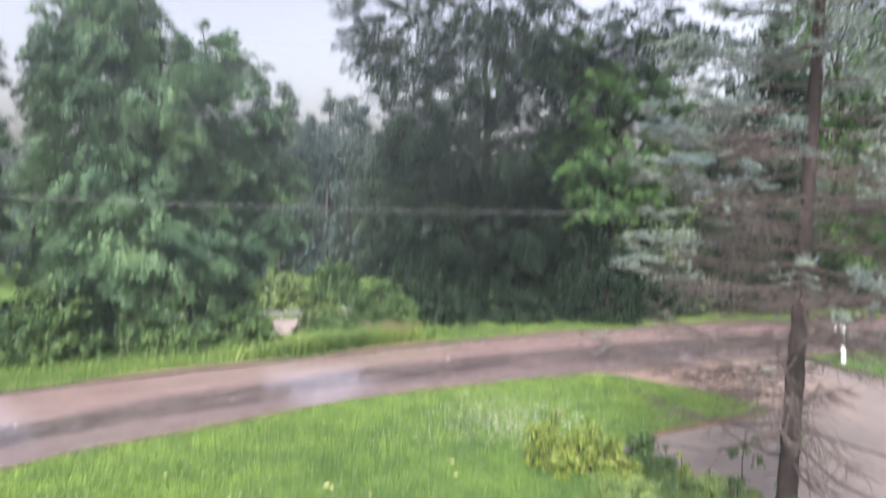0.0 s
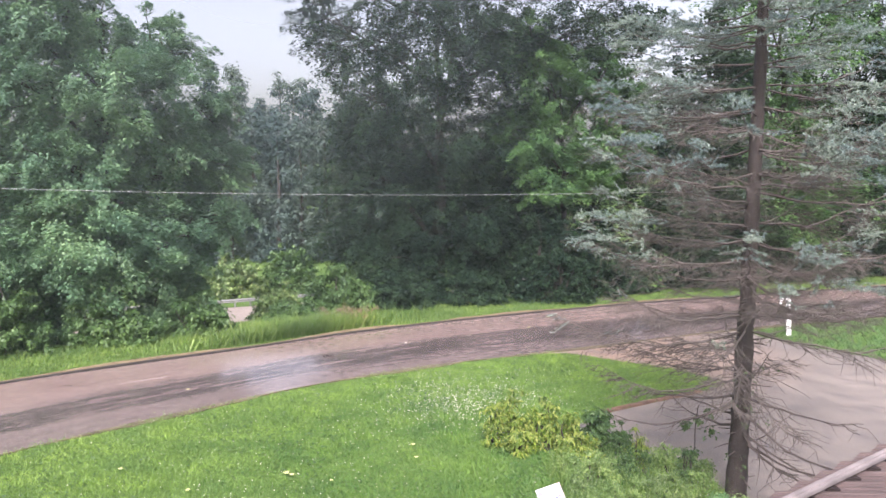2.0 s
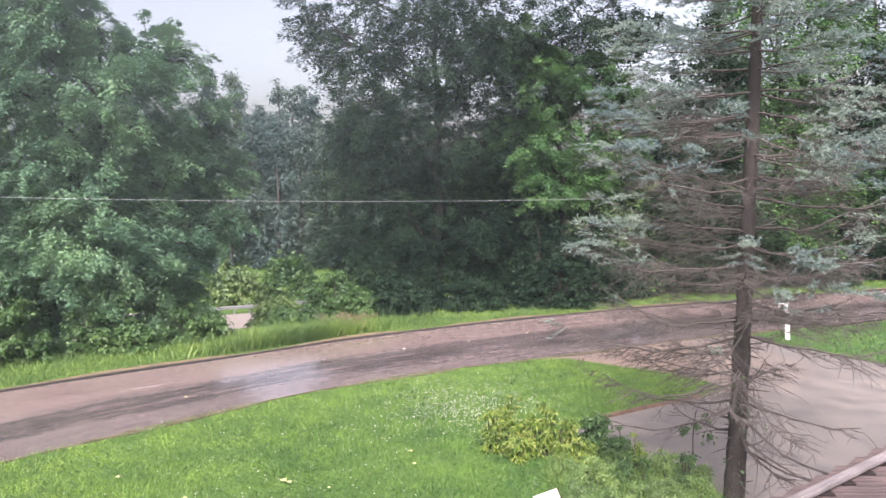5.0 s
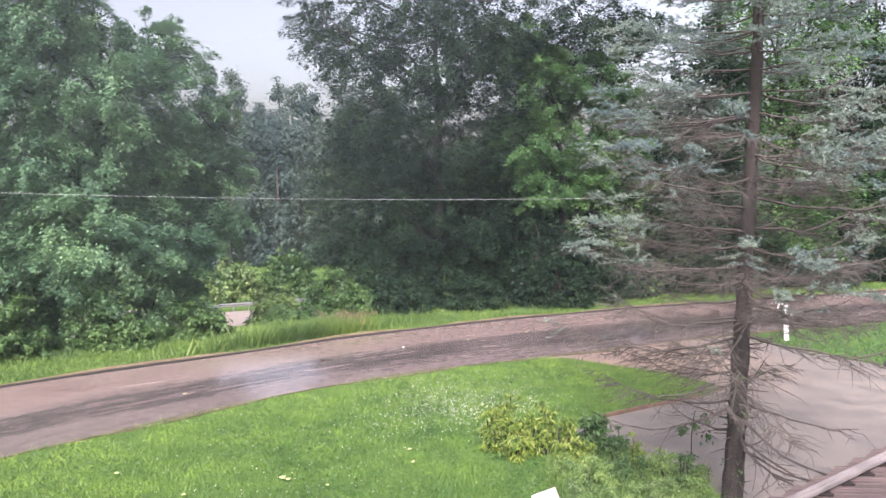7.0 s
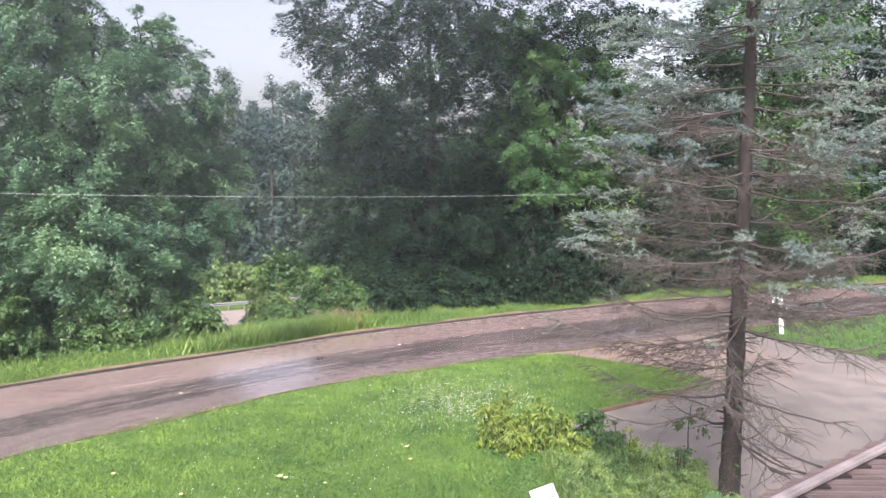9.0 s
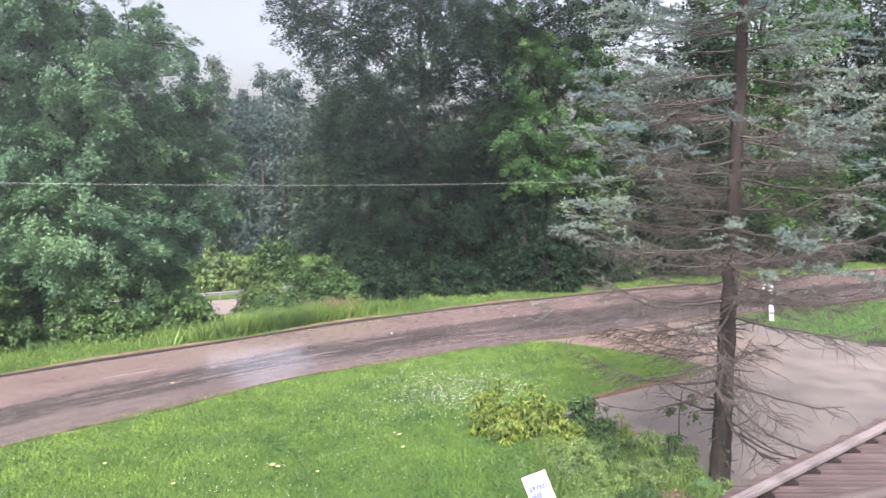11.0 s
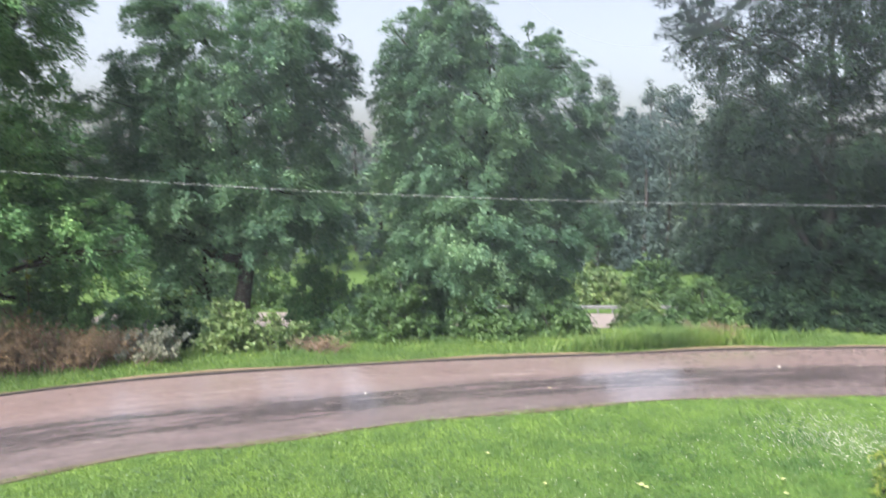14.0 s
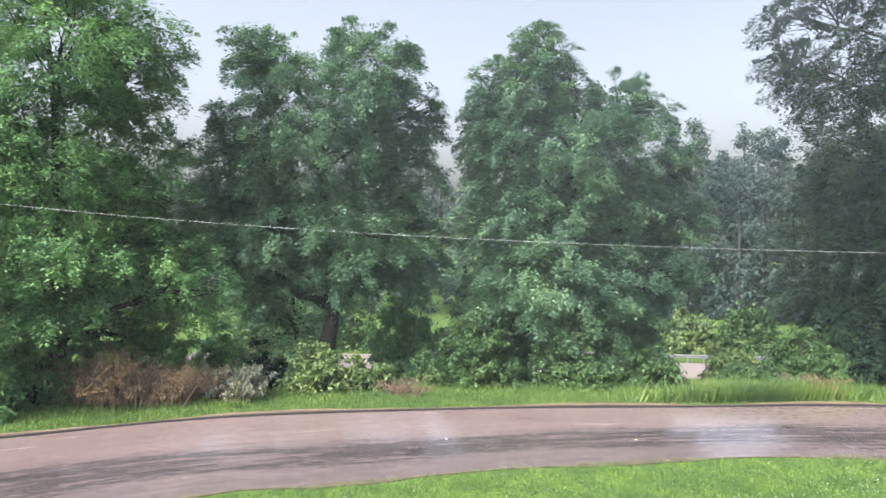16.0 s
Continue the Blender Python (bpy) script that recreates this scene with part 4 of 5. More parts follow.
SHRUBS = [
    ("verge_shrub", -11.7, 19.0, 1.5, 1.1, 2.1, 11000, (0.16, 0.08), M_SHRUB, "dense green shrub at the foot of the oak"),
    ("verge_shrub", -9.4, 20.3, 1.4, 1.0, 1.5, 9000, (0.15, 0.08), M_SHRUB, "dense green shrub at the foot of the oak"),
    ("verge_shrub", -7.4, 21.6, 1.2, 0.9, 1.3, 7000, (0.15, 0.08), M_SHRUB, "low green shrub beside the tall grass"),
    ("verge_shrub", -12.9, 18.2, 0.9, 0.7, 1.1, 5000, (0.14, 0.07), M_SHRUB, "low green shrub at the verge"),
    ("gap_shrub", -3.6, 24.8, 1.4, 1.0, 1.75, 11000, (0.15, 0.08), M_SHRUB, "green shrub with pale shoots in the gap"),
    ("gap_shrub", -6.0, 25.6, 0.95, 0.7, 1.65, 7000, (0.15, 0.08), M_PALE, "pale yellow-green shrub in the gap"),
    ("gap_shrub", -2.0, 25.2, 1.2, 0.9, 1.6, 9000, (0.16, 0.08), M_OAK_SHADED, "green shrub beside the dark oak"),
    ("gap_shrub", -8.4, 40.0, 1.6, 2.0, 4.0, 9000, (0.26, 0.14), M_SHRUB, "green thicket on the slope to the valley"),
    ("gap_shrub", -16.8, 47.0, 1.6, 2.0, 3.4, 7000, (0.26, 0.14), M_PALE, "pale green thicket on the slope to the valley"),
    ("gap_shrub", -17.3, 60.0, 2.6, 2.0, 3.8, 9000, (0.4, 0.2), M_PALE, "pale green thicket behind the valley road"),
    ("gap_shrub", -13.0, 62.0, 2.6, 2.0, 4.6, 9000, (0.4, 0.2), M_SHRUB, "rounded green thicket behind the valley road"),
    ("gap_shrub", -22.0, 58.0, 2.8, 2.0, 4.2, 9000, (0.4, 0.2), M_PALE, "pale green thicket behind the valley road"),
    ("gap_shrub", -5.2, 23.6, 0.8, 0.6, 0.7, 5000, (0.14, 0.07), M_SHRUB, "low green shrub behind the tall grass"),
    # the darkened leaf tone carries the shade under oak and wood
    ("verge_shrub", -1.15, 25.9, 0.9, 0.7, 1.1, 6000, (0.16, 0.08), M_OAK_SHADED, "low dark green shrub below the dark oak"),
    ("verge_shrub", 0.6, 26.2, 1.6, 0.9, 1.5, 9000, (0.16, 0.08), M_OAK_SHADED, "dark undergrowth below the oak"),
    ("verge_shrub", 3.7, 26.6, 1.6, 0.7, 4.6, 13000, (0.16, 0.08), M_OAK_SHADED, "tall dark undergrowth before the young tree"),
    ("verge_shrub", 4.9, 27.8, 1.8, 1.0, 4.3, 12000, (0.16, 0.08), M_OAK_SHADED, "tall dark undergrowth at the edge of the wood"),
    ("verge_shrub", 6.6, 28.8, 1.8, 0.9, 2.0, 9000, (0.16, 0.08), M_OAK_SHADED, "dark undergrowth at the edge of the wood"),
    ("verge_shrub", 10.6, 30.2, 2.0, 0.9, 2.2, 9000, (0.16, 0.08), M_OAK_SHADED, "dark undergrowth at the edge of the wood"),
    ("verge_shrub", 15.2, 32.0, 2.4, 1.0, 2.2, 9000, (0.18, 0.09), M_OAK_SHADED, "dark undergrowth at the edge of the wood"),
    ("verge_shrub", 20.2, 33.8, 2.4, 1.0, 2.4, 9000, (0.18, 0.09), M_OAK_SHADED, "dark undergrowth at the edge of the wood"),
    ("laurel_bush", -15.0, 15.4, 1.05, 0.8, 1.75, 5200, (0.14, 0.08), M_PALE, "glossy pale-leaved bush at the edge of the lane"),
    ("laurel_bush", -14.2, 16.0, 0.75, 0.6, 1.3, 3000, (0.14, 0.08), M_PALE, "glossy pale-leaved bush at the edge of the lane"),
    ("laurel_bush", -13.4, 16.6, 0.4, 0.4, 0.95, 1300, (0.13, 0.07), M_PALE, "small pale-leaved bush at the edge of the lane"),
    ("verge_shrub", -17.9, 14.7, 1.4, 1.0, 2.2, 9000, (0.13, 0.07), M_BRIGHT, "fresh green arching shrub over the brush heap"),
    ("verge_shrub", -18.7, 12.9, 1.6, 1.0, 3.2, 13000, (0.14, 0.08), M_BRIGHT, "tall fresh green shrub behind the brush heaps"),
    ("verge_shrub", -20.2, 10.0, 1.4, 1.0, 3.4, 13000, (0.14, 0.08), M_BRIGHT, "tall fresh green shrub behind the brush heaps"),
    ("verge_shrub", -15.4, 20.3, 1.9, 0.9, 4.0, 13000, (0.16, 0.08), M_BRIGHT, "fresh green shrub behind the oak"),
    ("verge_shrub", -19.9, 8.7, 1.4, 1.1, 2.6, 9000, (0.15, 0.08), M_BRIGHT, "dense green shrub beside the lane"),
    ("verge_shrub", -17.6, 15.6, 1.3, 1.0, 1.6, 6500, (0.15, 0.08), M_OAK_SHADED, "dark undergrowth between the trees"),
    ("valley_thicket", -27.5, 47.0, 4.0, 3.0, 6.0, 9000, (0.4, 0.2), M_SHRUB, "green thicket by the valley road"),
    ("valley_thicket", -44.0, 46.0, 6.0, 3.0, 7.0, 9000, (0.4, 0.2), M_SHRUB, "green thicket by the valley road"),
    # pale thickets added in place of a bright sunlit field behind the trees
    ("valley_thicket", -37.0, 34.0, 3.4, 2.4, 6.6, 11000, (0.3, 0.16), M_PALE, "pale yellow-green thicket standing for a sunlit field"),
    ("valley_thicket", -28.5, 37.5, 2.2, 2.0, 4.4, 8000, (0.3, 0.16), M_PALE, "pale yellow-green thicket standing for a sunlit field"),
    ("valley_thicket", -20.0, 27.5, 2.4, 2.0, 3.6, 10000, (0.2, 0.1), M_SHRUB, "green thicket on the slope behind the trees"),
    ("valley_thicket", -20.9, 20.4, 1.2, 1.2, 2.6, 7000, (0.18, 0.09), M_OAK, "green thicket behind the oak"),
    ("valley_thicket", -16.3, 22.2, 1.7, 1.4, 3.2, 10000, (0.18, 0.09), M_OAK, "green thicket behind the oak"),
    ("valley_thicket", -16.0, 30.5, 2.2, 1.8, 4.2, 8000, (0.2, 0.1), M_OAK, "green thicket on the slope behind the trees"),
    ("valley_thicket", -21.8, 17.6, 1.7, 1.4, 3.0, 8000, (0.18, 0.09), M_OAK, "green thicket between the trees"),
    ("verge_shrub", -22.6, 9.6, 1.6, 1.4, 2.8, 8000, (0.17, 0.09), M_OAK, "green thicket behind the brush heap"),
    ("verge_shrub", -22.6, 13.0, 1.6, 1.4, 2.6, 8000, (0.17, 0.09), M_OAK, "green thicket behind the brush heap"),
    ("verge_shrub", -14.0, 20.2, 1.6, 1.0, 2.2, 9000, (0.16, 0.08), M_OAK, "dark undergrowth between the trees"),
]
for k, (nm, x, y, hw, hd, h, n, lf, mat, lab) in enumerate(SHRUBS):
    shrub(nm, (x, y, ground_z(x, y)), (hw, hd, h), n, lf, mat, lab, 200 + k, tuft=0.2 + 0.09 * hw)


# ---- heaps of cut brush ----
def brush_heap(name, place, size, sticks, leaves, material, label, seed, leaf=(0.055, 0.015)):
    g = np.random.default_rng(seed)
    root = thing(name, place, label, "brush pile", "heaps of cut brush")
    lines, cs = [], []
    for k in range(sticks):
        a = g.random() * 6.28
        c = np.array([g.normal(0, size[0] * 0.4), g.normal(0, size[1] * 0.4), 0.03])
        e = c + np.array([math.cos(a) * size[0] * 0.55, math.sin(a) * size[1] * 0.5, size[2] * g.uniform(0.15, 0.85)])
        p = bent(g, c, e, 6, 0.08, 0.1)
        lines.append((p, np.linspace(g.uniform(0.008, 0.022), 0.004, 6)))
        cs += [p[3], p[4], p[5]]
    v, f = tubes(lines, 4)
    v[:, 2] = np.maximum(v[:, 2], 0.0)
    solid("sticks", v, f, M_BRUSH, root)
    v, f = tufts(g, cs, np.full((len(cs), 3), 0.16), leaves, leaf[0], leaf[1], 0.3, 0.8, 0.1)
    v[:, 2] = np.maximum(v[:, 2], 0.005)
    tagged(solid("dead_foliage", v, f, material, root), kind="stuff")
    return root


heap = brush_heap("brush_heap", (-18.2, 11.1, 0.02), (1.05, 0.9, 1.7), 190, 15000, M_BROWN, "heap of cut brush with brown dead leaves", 301)
g = np.random.default_rng(9)
v, f = tubes([(bent(g, (-0.15, -0.75, 0.35), (0.35, -0.1, 1.1), 6, 0, 0.03), np.linspace(0.04, 0.02, 6)), (bent(g, (-0.15, -0.72, 0.35), (0.5, -0.3, 0.5), 5, 0, 0.03), np.linspace(0.035, 0.02, 5))], 7)
solid("cut_branch", v, f, M_CUT, heap, "forked branch with a pale cut end")
brush_heap("brush_heap", (-17.05, 12.15, 0.02), (0.85, 0.75, 1.15), 190, 13000, M_BROWN, "rounded heap of brown dead brush", 302)
brush_heap("brush_heap", (-16.6, 13.2, 0.02), (0.7, 0.6, 0.9), 130, 5000, M_BROWN, "loose heap of brown dead brush", 303)
brush_heap("brush_heap", (-15.95, 13.5, 0.02), (1.0, 0.7, 1.0), 70, 5200, M_GREY, "wilted grey-green boughs heaped by the lane", 304, (0.1, 0.045))
brush_heap("brush_heap", (-12.6, 16.4, 0.02), (0.9, 0.5, 0.4), 70, 1300, M_BROWN, "low heap of tan twigs on the verge", 305)
brush_heap("brush_heap", (-3.2, 22.6, 0.02), (0.8, 0.5, 0.6), 60, 1800, M_BROWN, "low heap of reddish dead brush on the verge", 306)

# ---- the bed by the drive ----
for k, (x, y, hw, h) in enumerate([(0.82, 12.9, 0.2, 0.95), (1.08, 13.05, 0.2, 1.25), (1.38, 12.8, 0.2, 1.12), (1.72, 12.75, 0.21, 1.02), (2.08, 12.6, 0.2, 0.85), (1.2, 12.55, 0.2, 0.72)]):
    shrub("yellow_shrub", (x, y, -0.02), (hw, hw, h), 1800, (0.105, 0.036), M_YELLOW, "yellow-green shrub with long drooping leaves", 318 + k, "shrub", "yellow shrubs by the drive", 8, 1.3, 0.15)
shrub("bed_shrub", (2.6, 12.75, -0.02), (0.48, 0.42, 0.85), 2600, (0.1, 0.05), M_SHRUB, "compact dark green shrub beside the yellow one", 322, tuft=0.18)
shrub("bed_shrub", (2.25, 12.2, -0.02), (0.4, 0.35, 0.55), 2000, (0.09, 0.034), M_YELLOW, "low yellow-green shoots in the bed", 323, droop=1.0, tuft=0.16)
BED = [(2.3, 11.5, 0.5, 0.5, 3200, M_BED), (2.95, 11.6, 0.5, 0.45, 3000, M_SHRUB), (2.5, 10.7, 0.55, 0.42, 3600, M_BED), (3.3, 10.9, 0.5, 0.45, 3000, M_PALE), (2.15, 10.0, 0.45, 0.35, 2400, M_BED),
       (2.9, 10.0, 0.5, 0.4, 3000, M_SHRUB), (3.75, 11.3, 0.28, 0.62, 1600, M_SHRUB), (3.2, 12.05, 0.3, 0.62, 1500, M_YELLOW), (3.9, 10.3, 0.28, 0.35, 1600, M_BRIGHT), (2.6, 9.2, 0.5, 0.36, 2800, M_BED),
       (1.95, 11.9, 0.3, 0.32, 1300, M_BED), (3.45, 10.1, 0.35, 0.3, 1500, M_BROWN), (2.05, 11.0, 0.35, 0.3, 1500, M_PALE), (3.3, 9.3, 0.45, 0.34, 2200, M_BED), (2.0, 9.3, 0.35, 0.28, 1500, M_SHRUB),
       (3.55, 11.75, 0.42, 0.58, 2600, M_BED), (2.95, 12.35, 0.4, 0.62, 2400, M_SHRUB), (3.85, 10.9, 0.38, 0.5, 2200, M_BED), (4.05, 10.2, 0.3, 0.36, 1500, M_BED), (3.95, 11.55, 0.3, 0.5, 1500, M_PALE)]
for k, (x, y, hw, h, n, mat) in enumerate(BED):
    shrub("ground_cover", (x, y, -0.02), (hw, hw * 0.85, h), int(n * 1.35), (0.046, 0.023), mat, "low leafy green plant filling the bed by the drive" if mat is not M_BROWN else "low plant with browned leaves in the bed", 340 + k, "plant", "plants in the bed", 10, 0.4, 0.13)
rng = np.random.default_rng(91)
n = 5000
x, y = rng.uniform(1.6, 4.1, n), rng.uniform(8.6, 12.5, n)
ok = inside(x, y, [(1.5, 12.3), (2.9, 12.6), (4.0, 11.6), (4.1, 9.9), (3.5, 8.6), (1.7, 8.6), (1.6, 10.8)])
v, f = blades(rng, x[ok], y[ok], np.full(ok.sum(), -0.02), 0.15 + 0.4 * rng.random(ok.sum()) ** 2, 0.012, 0.5)
tagged(solid("bed_grass", v, f, M_VERGE), "loose grass growing through the bed", "grass", kind="stuff")

g = np.random.default_rng(31)
stake = thing("garden_stake", (3.98, 11.78, -0.02), "thin dark stake with a climbing vine", "stake")
v, f = tubes([(bent(g, (0, 0, -0.1), (0.03, 0.0, 1.15), 6, 0, 0.02), np.linspace(0.012, 0.008, 6))], 6)
solid("pole", v, f, M_BARK, stake)
v, f = tufts(g, [(0.02, 0, 0.9), (0.2, 0, 1.0), (0.25, 0, 0.7), (-0.15, 0, 0.8), (0.0, 0, 0.35)], np.full((5, 3), 0.14), 170, 0.08, 0.045, 0.6, 0.8, 0.1)
solid("vine", v, f, M_SHRUB, stake, "sparse green vine leaves")

# ---- a creeper hanging from the roadside tree over the brush ----
g = np.random.default_rng(44)
vine = thing("hanging_vine", (-18.55, 11.9, 0.0), "hanging creeper with round yellow-green leaves", "vine")
line = bent(g, (0.0, 0.0, 0.05), (0.05, 0.0, 3.9), 10, 0, 0.03)
v, f = tubes([(line, np.full(10, 0.012))], 5)
solid("vine_stem", v, f, M_BRUSH, vine)
v, f = tufts(g, line[3:] + g.normal(size=(7, 3)) * 0.05, np.full((7, 3), 0.13), 110, 0.11, 0.1, 0.3, 0.5, 0.1)
solid("vine_leaves", v, f, M_YELLOW, vine, "round yellow-green leaves")

# ---- the blue spruce by the drive ----
def spruce(place, height, seed):
    g = np.random.default_rng(seed)
    root = thing("spruce_tree", place, "blue spruce with bare dead lower branches", "tree")
    n = 110
    t = np.linspace(0, 1, n)
    stem = np.stack([0.1 * np.sin(t * 3) - 0.04 * t * 3, 0.05 * np.sin(t * 5), -0.3 + (height + 0.3) * t], 1)
    rad = np.interp(t, [0, 0.03, 0.1, 1], [0.21, 0.165, 0.135, 0.02]) * (1 + 0.035 * g.normal(size=n))
    v, f = tubes([(stem, rad)], 16)
    v = v + g.normal(size=v.shape) * np.array([0.007, 0.007, 0.012])
    solid("trunk", v, f, M_SPRUCE_BARK, root, smooth=True)
    stubs = []
    for zz in g.uniform(0.3, 7.0, 70):
        a = g.random() * 2 * np.pi
        c = np.array([np.interp(zz, stem[:, 2], stem[:, 0]), np.interp(zz, stem[:, 2], stem[:, 1]), zz])
        o = np.array([math.cos(a), math.sin(a), g.uniform(-0.3, 0.3)])
        stubs.append((bent(g, c + o * 0.05, c + o * g.uniform(0.2, 0.42), 4, 0, 0.03), [0.013, 0.01, 0.008, 0.005]))
    v, f = tubes(stubs, 5)
    tagged(solid("dead_stubs", v, f, M_TWIG, root), kind="stuff")
    hang = [(bent(g, (0.17, -0.1, zz), (0.2 + g.uniform(0, 0.25), -0.2, zz - g.uniform(0.3, 0.8)), 6, 0, 0.06), np.full(6, 0.004)) for zz in g.uniform(1.0, 2.0, 9)]
    v, f = tubes(hang, 4)
    solid("dead_vine", v, f, M_DRYTWIG, root, "thin dry vine hanging from the trunk")
    c = np.stack([g.normal(0.02, 0.13, 60), g.normal(-0.1, 0.1, 60), g.uniform(0.1, 2.2, 60)], 1)
    v, f = tufts(g, c, np.full((60, 3), 0.07), 150, 0.045, 0.03, 0.3, 0.8, 0.2)
    tagged(solid("vine_leaves", v, f, M_SHRUB, root), kind="stuff")
    z = 0.95
    shoots_p, shoots_d, shoots_n = [], [], []
    while z < height - 0.3:
        live = np.clip((z - 1.9) / 1.5, 0, 1)
        for k in range(g.integers(3, 5) if z < 2.4 else g.integers(4, 6)):
            a = g.random() * 2 * np.pi
            taper = np.interp(z, [0.7, 1.6, 3.0, 5.5, height], [1.9, 2.3, 2.6, 2.3, 0.3])
            ln = taper * g.uniform(0.65, 1.1)
            out = np.array([math.cos(a), math.sin(a), 0.0])
            s = np.linspace(0, 1, 10)
            rise = (np.interp(z, [0.7, 3, 7, height], [-0.1, 0.17, 0.0, 0.35]) + g.uniform(-0.1, 0.16)) * ln
            sag = np.interp(z, [0.7, 3, 6, height], [0.09, 0.13, 0.1, 0.0]) * ln * g.uniform(0.3, 1.5)
            centre = np.array([np.interp(z, stem[:, 2], stem[:, 0]), np.interp(z, stem[:, 2], stem[:, 1]), z])
            wob = np.cumsum(g.normal(size=(10, 3)) * 0.011 * ln, axis=0)
            p = centre + out * (ln * s)[:, None] + wob
            p[:, 2] += rise * s - sag * np.sin(np.pi * s * 0.85) + live * 0.1 * ln * s ** 3
            lines = [(p, np.linspace(0.009 + 0.004 * ln, 0.0035, 10) * (1.35 if z < 1.9 else 1.0))]
            side = np.array([-out[1], out[0], 0.0])
            twigs = int(ln * (4 if z < 1.9 else 17 if z < 6 else 11))
            for j in range(twigs):
                u = g.uniform(0.18, 1.0)
                q = p[min(9, int(u * 9))] * (1 - (u * 9) % 1) + p[min(9, int(u * 9) + 1)] * ((u * 9) % 1)
                sgn = 1 if j % 2 else -1
                tl = (0.26 + 0.45 * (1 - u)) * g.uniform(0.5, 1.2) * min(1.0, ln / 1.5)
                d = unit(out * g.uniform(0.5, 1.0) + side * sgn * g.uniform(0.4, 1.0) + np.array([0, 0, g.uniform(-0.55, 0.1) if live < 0.6 else g.uniform(-0.3, 0.2)]))
                e = q + d * tl
                tp = bent(g, q, e, 4, -0.02, 0.07)
                lines.append((tp, np.linspace(0.006, 0.003, 4) * (1.0 if live < 0.5 else 0.7)))
                if z < 6.2:
                    for m in range(1 if z < 1.9 else 3):
                        w = tp[g.integers(1, 4)]
                        lines.append((bent(g, w, w + unit(d + g.normal(size=3) * 0.6 + np.array([0, 0, -0.3])) * tl * 0.45, 3, 0, 0.05), [0.004, 0.003, 0.002]))
                leafy = (0.64 if z < 6 else 0.9) * live * np.clip((u - np.interp(z, [2.3, 4.0, 5.5, 7, 9], [0.84, 0.68, 0.42, 0.12, 0.02])) / 0.2, 0, 1)
                if g.random() < leafy:
                    steps = max(2, int(tl / 0.07))
                    for m in range(steps):
                        shoots_p.append(q + d * tl * (m + 0.7) / steps)
                        shoots_d.append(unit(d + g.normal(size=3) * 0.35))
                        shoots_n.append(1)
            if z > 3.0:
                for m in range(20 if z < 7 else 10):
                    shoots_p.append(p[9] - out * 0.028 * m * min(1.0, ln) + g.normal(size=3) * np.array([0.055, 0.055, 0.03]))
                    shoots_d.append(unit(out + g.normal(size=3) * 0.5))
            v, f = tubes(lines, 4)
            solid("branch", v, f, M_TWIG if z < 1.9 else M_DRYTWIG, root)
        z += g.uniform(0.2, 0.32) if z > 1.2 else 0.22
    sp, sd = np.array(shoots_p), np.array(shoots_d)
    per = 26
    axis = np.repeat(sd, per, 0)
    along_t = np.tile(np.linspace(-0.5, 0.5, per), len(sp))[:, None]
    root_p = np.repeat(sp, per, 0) + axis * along_t * 0.13
    radial = g.normal(size=axis.shape) + np.array([0, 0, 0.35])
    radial = unit(radial - (radial * axis).sum(1, keepdims=True) * axis)
    needle = unit(radial + axis * 0.7)
    ln = 0.034 * (0.8 + 0.4 * g.random(len(root_p)))
    nrm = unit(np.cross(needle, g.normal(size=needle.shape)))
    v, f = kites(root_p + needle * ln[:, None] * 0.5, nrm, needle, ln, 0.012, 0.1, True)
    tagged(solid("needles", v, f, M_NEEDLE, root), kind="stuff")
    return root


spruce((4.25, 10.7, -0.02), 12.0, 7)

# ---- white post by the drive ----
post = thing("white_post", (10.03, 21.85, -0.02), "leaning white vinyl post with a bracket on top", "post", turn=-25)
post.matrix_world = pose(10.03, 21.85, -0.05, 0, -4, -25)
shaft = part("shaft", box(0.13, 0.13, 1.18, (0, 0, 0), 0.012), M_WHITE, post)
part("collar", box(0.17, 0.17, 0.05, (0, 0, 1.16), 0.01), M_WHITE, post)
capbm = bmesh.new()
bmesh.ops.create_cone(capbm, cap_ends=True, segments=4, radius1=0.11, radius2=0.02, depth=0.1)
capbm.transform(pose(0, 0, 1.255, 0, 0, 45))
part("cap", capbm, M_WHITE, post)
part("bracket", box(0.26, 0.07, 0.06, (-0.1, 0, 1.06), 0.012), M_WHITE, post)
part("lamp_hook", box(0.06, 0.06, 0.12, (-0.2, 0, 0.96), 0.012), M_WHITE, post)

# ---- yard sign, leaning ----
sign = thing("yard_sign", (1.4, 9.62, 0), "leaning white yard sign with blue print", "sign")
sign.matrix_world = pose(1.49, 9.6, 0.235, 0, 0, -8) @ pose(0, 0, 0, -14, -24, 0)
board = part("board", box(0.35, 0.012, 0.47, (0, 0, 0), 0.003), M_BOARD, sign)
part("stripe", box(0.05, 0.004, 0.46, (0.145, -0.0085, 0.005), 0), M_RED, board, "faded red stripe down the edge")
for dx in (-0.1, 0.1):
    v, f = tubes([(np.array([[dx, 0.012, 0.3], [dx, 0.012, 0.0], [dx * 1.0, 0.012, -0.36]]), [0.004, 0.004, 0.004])], 6)
    solid("wire_leg", v, f, M_STEEL, sign)


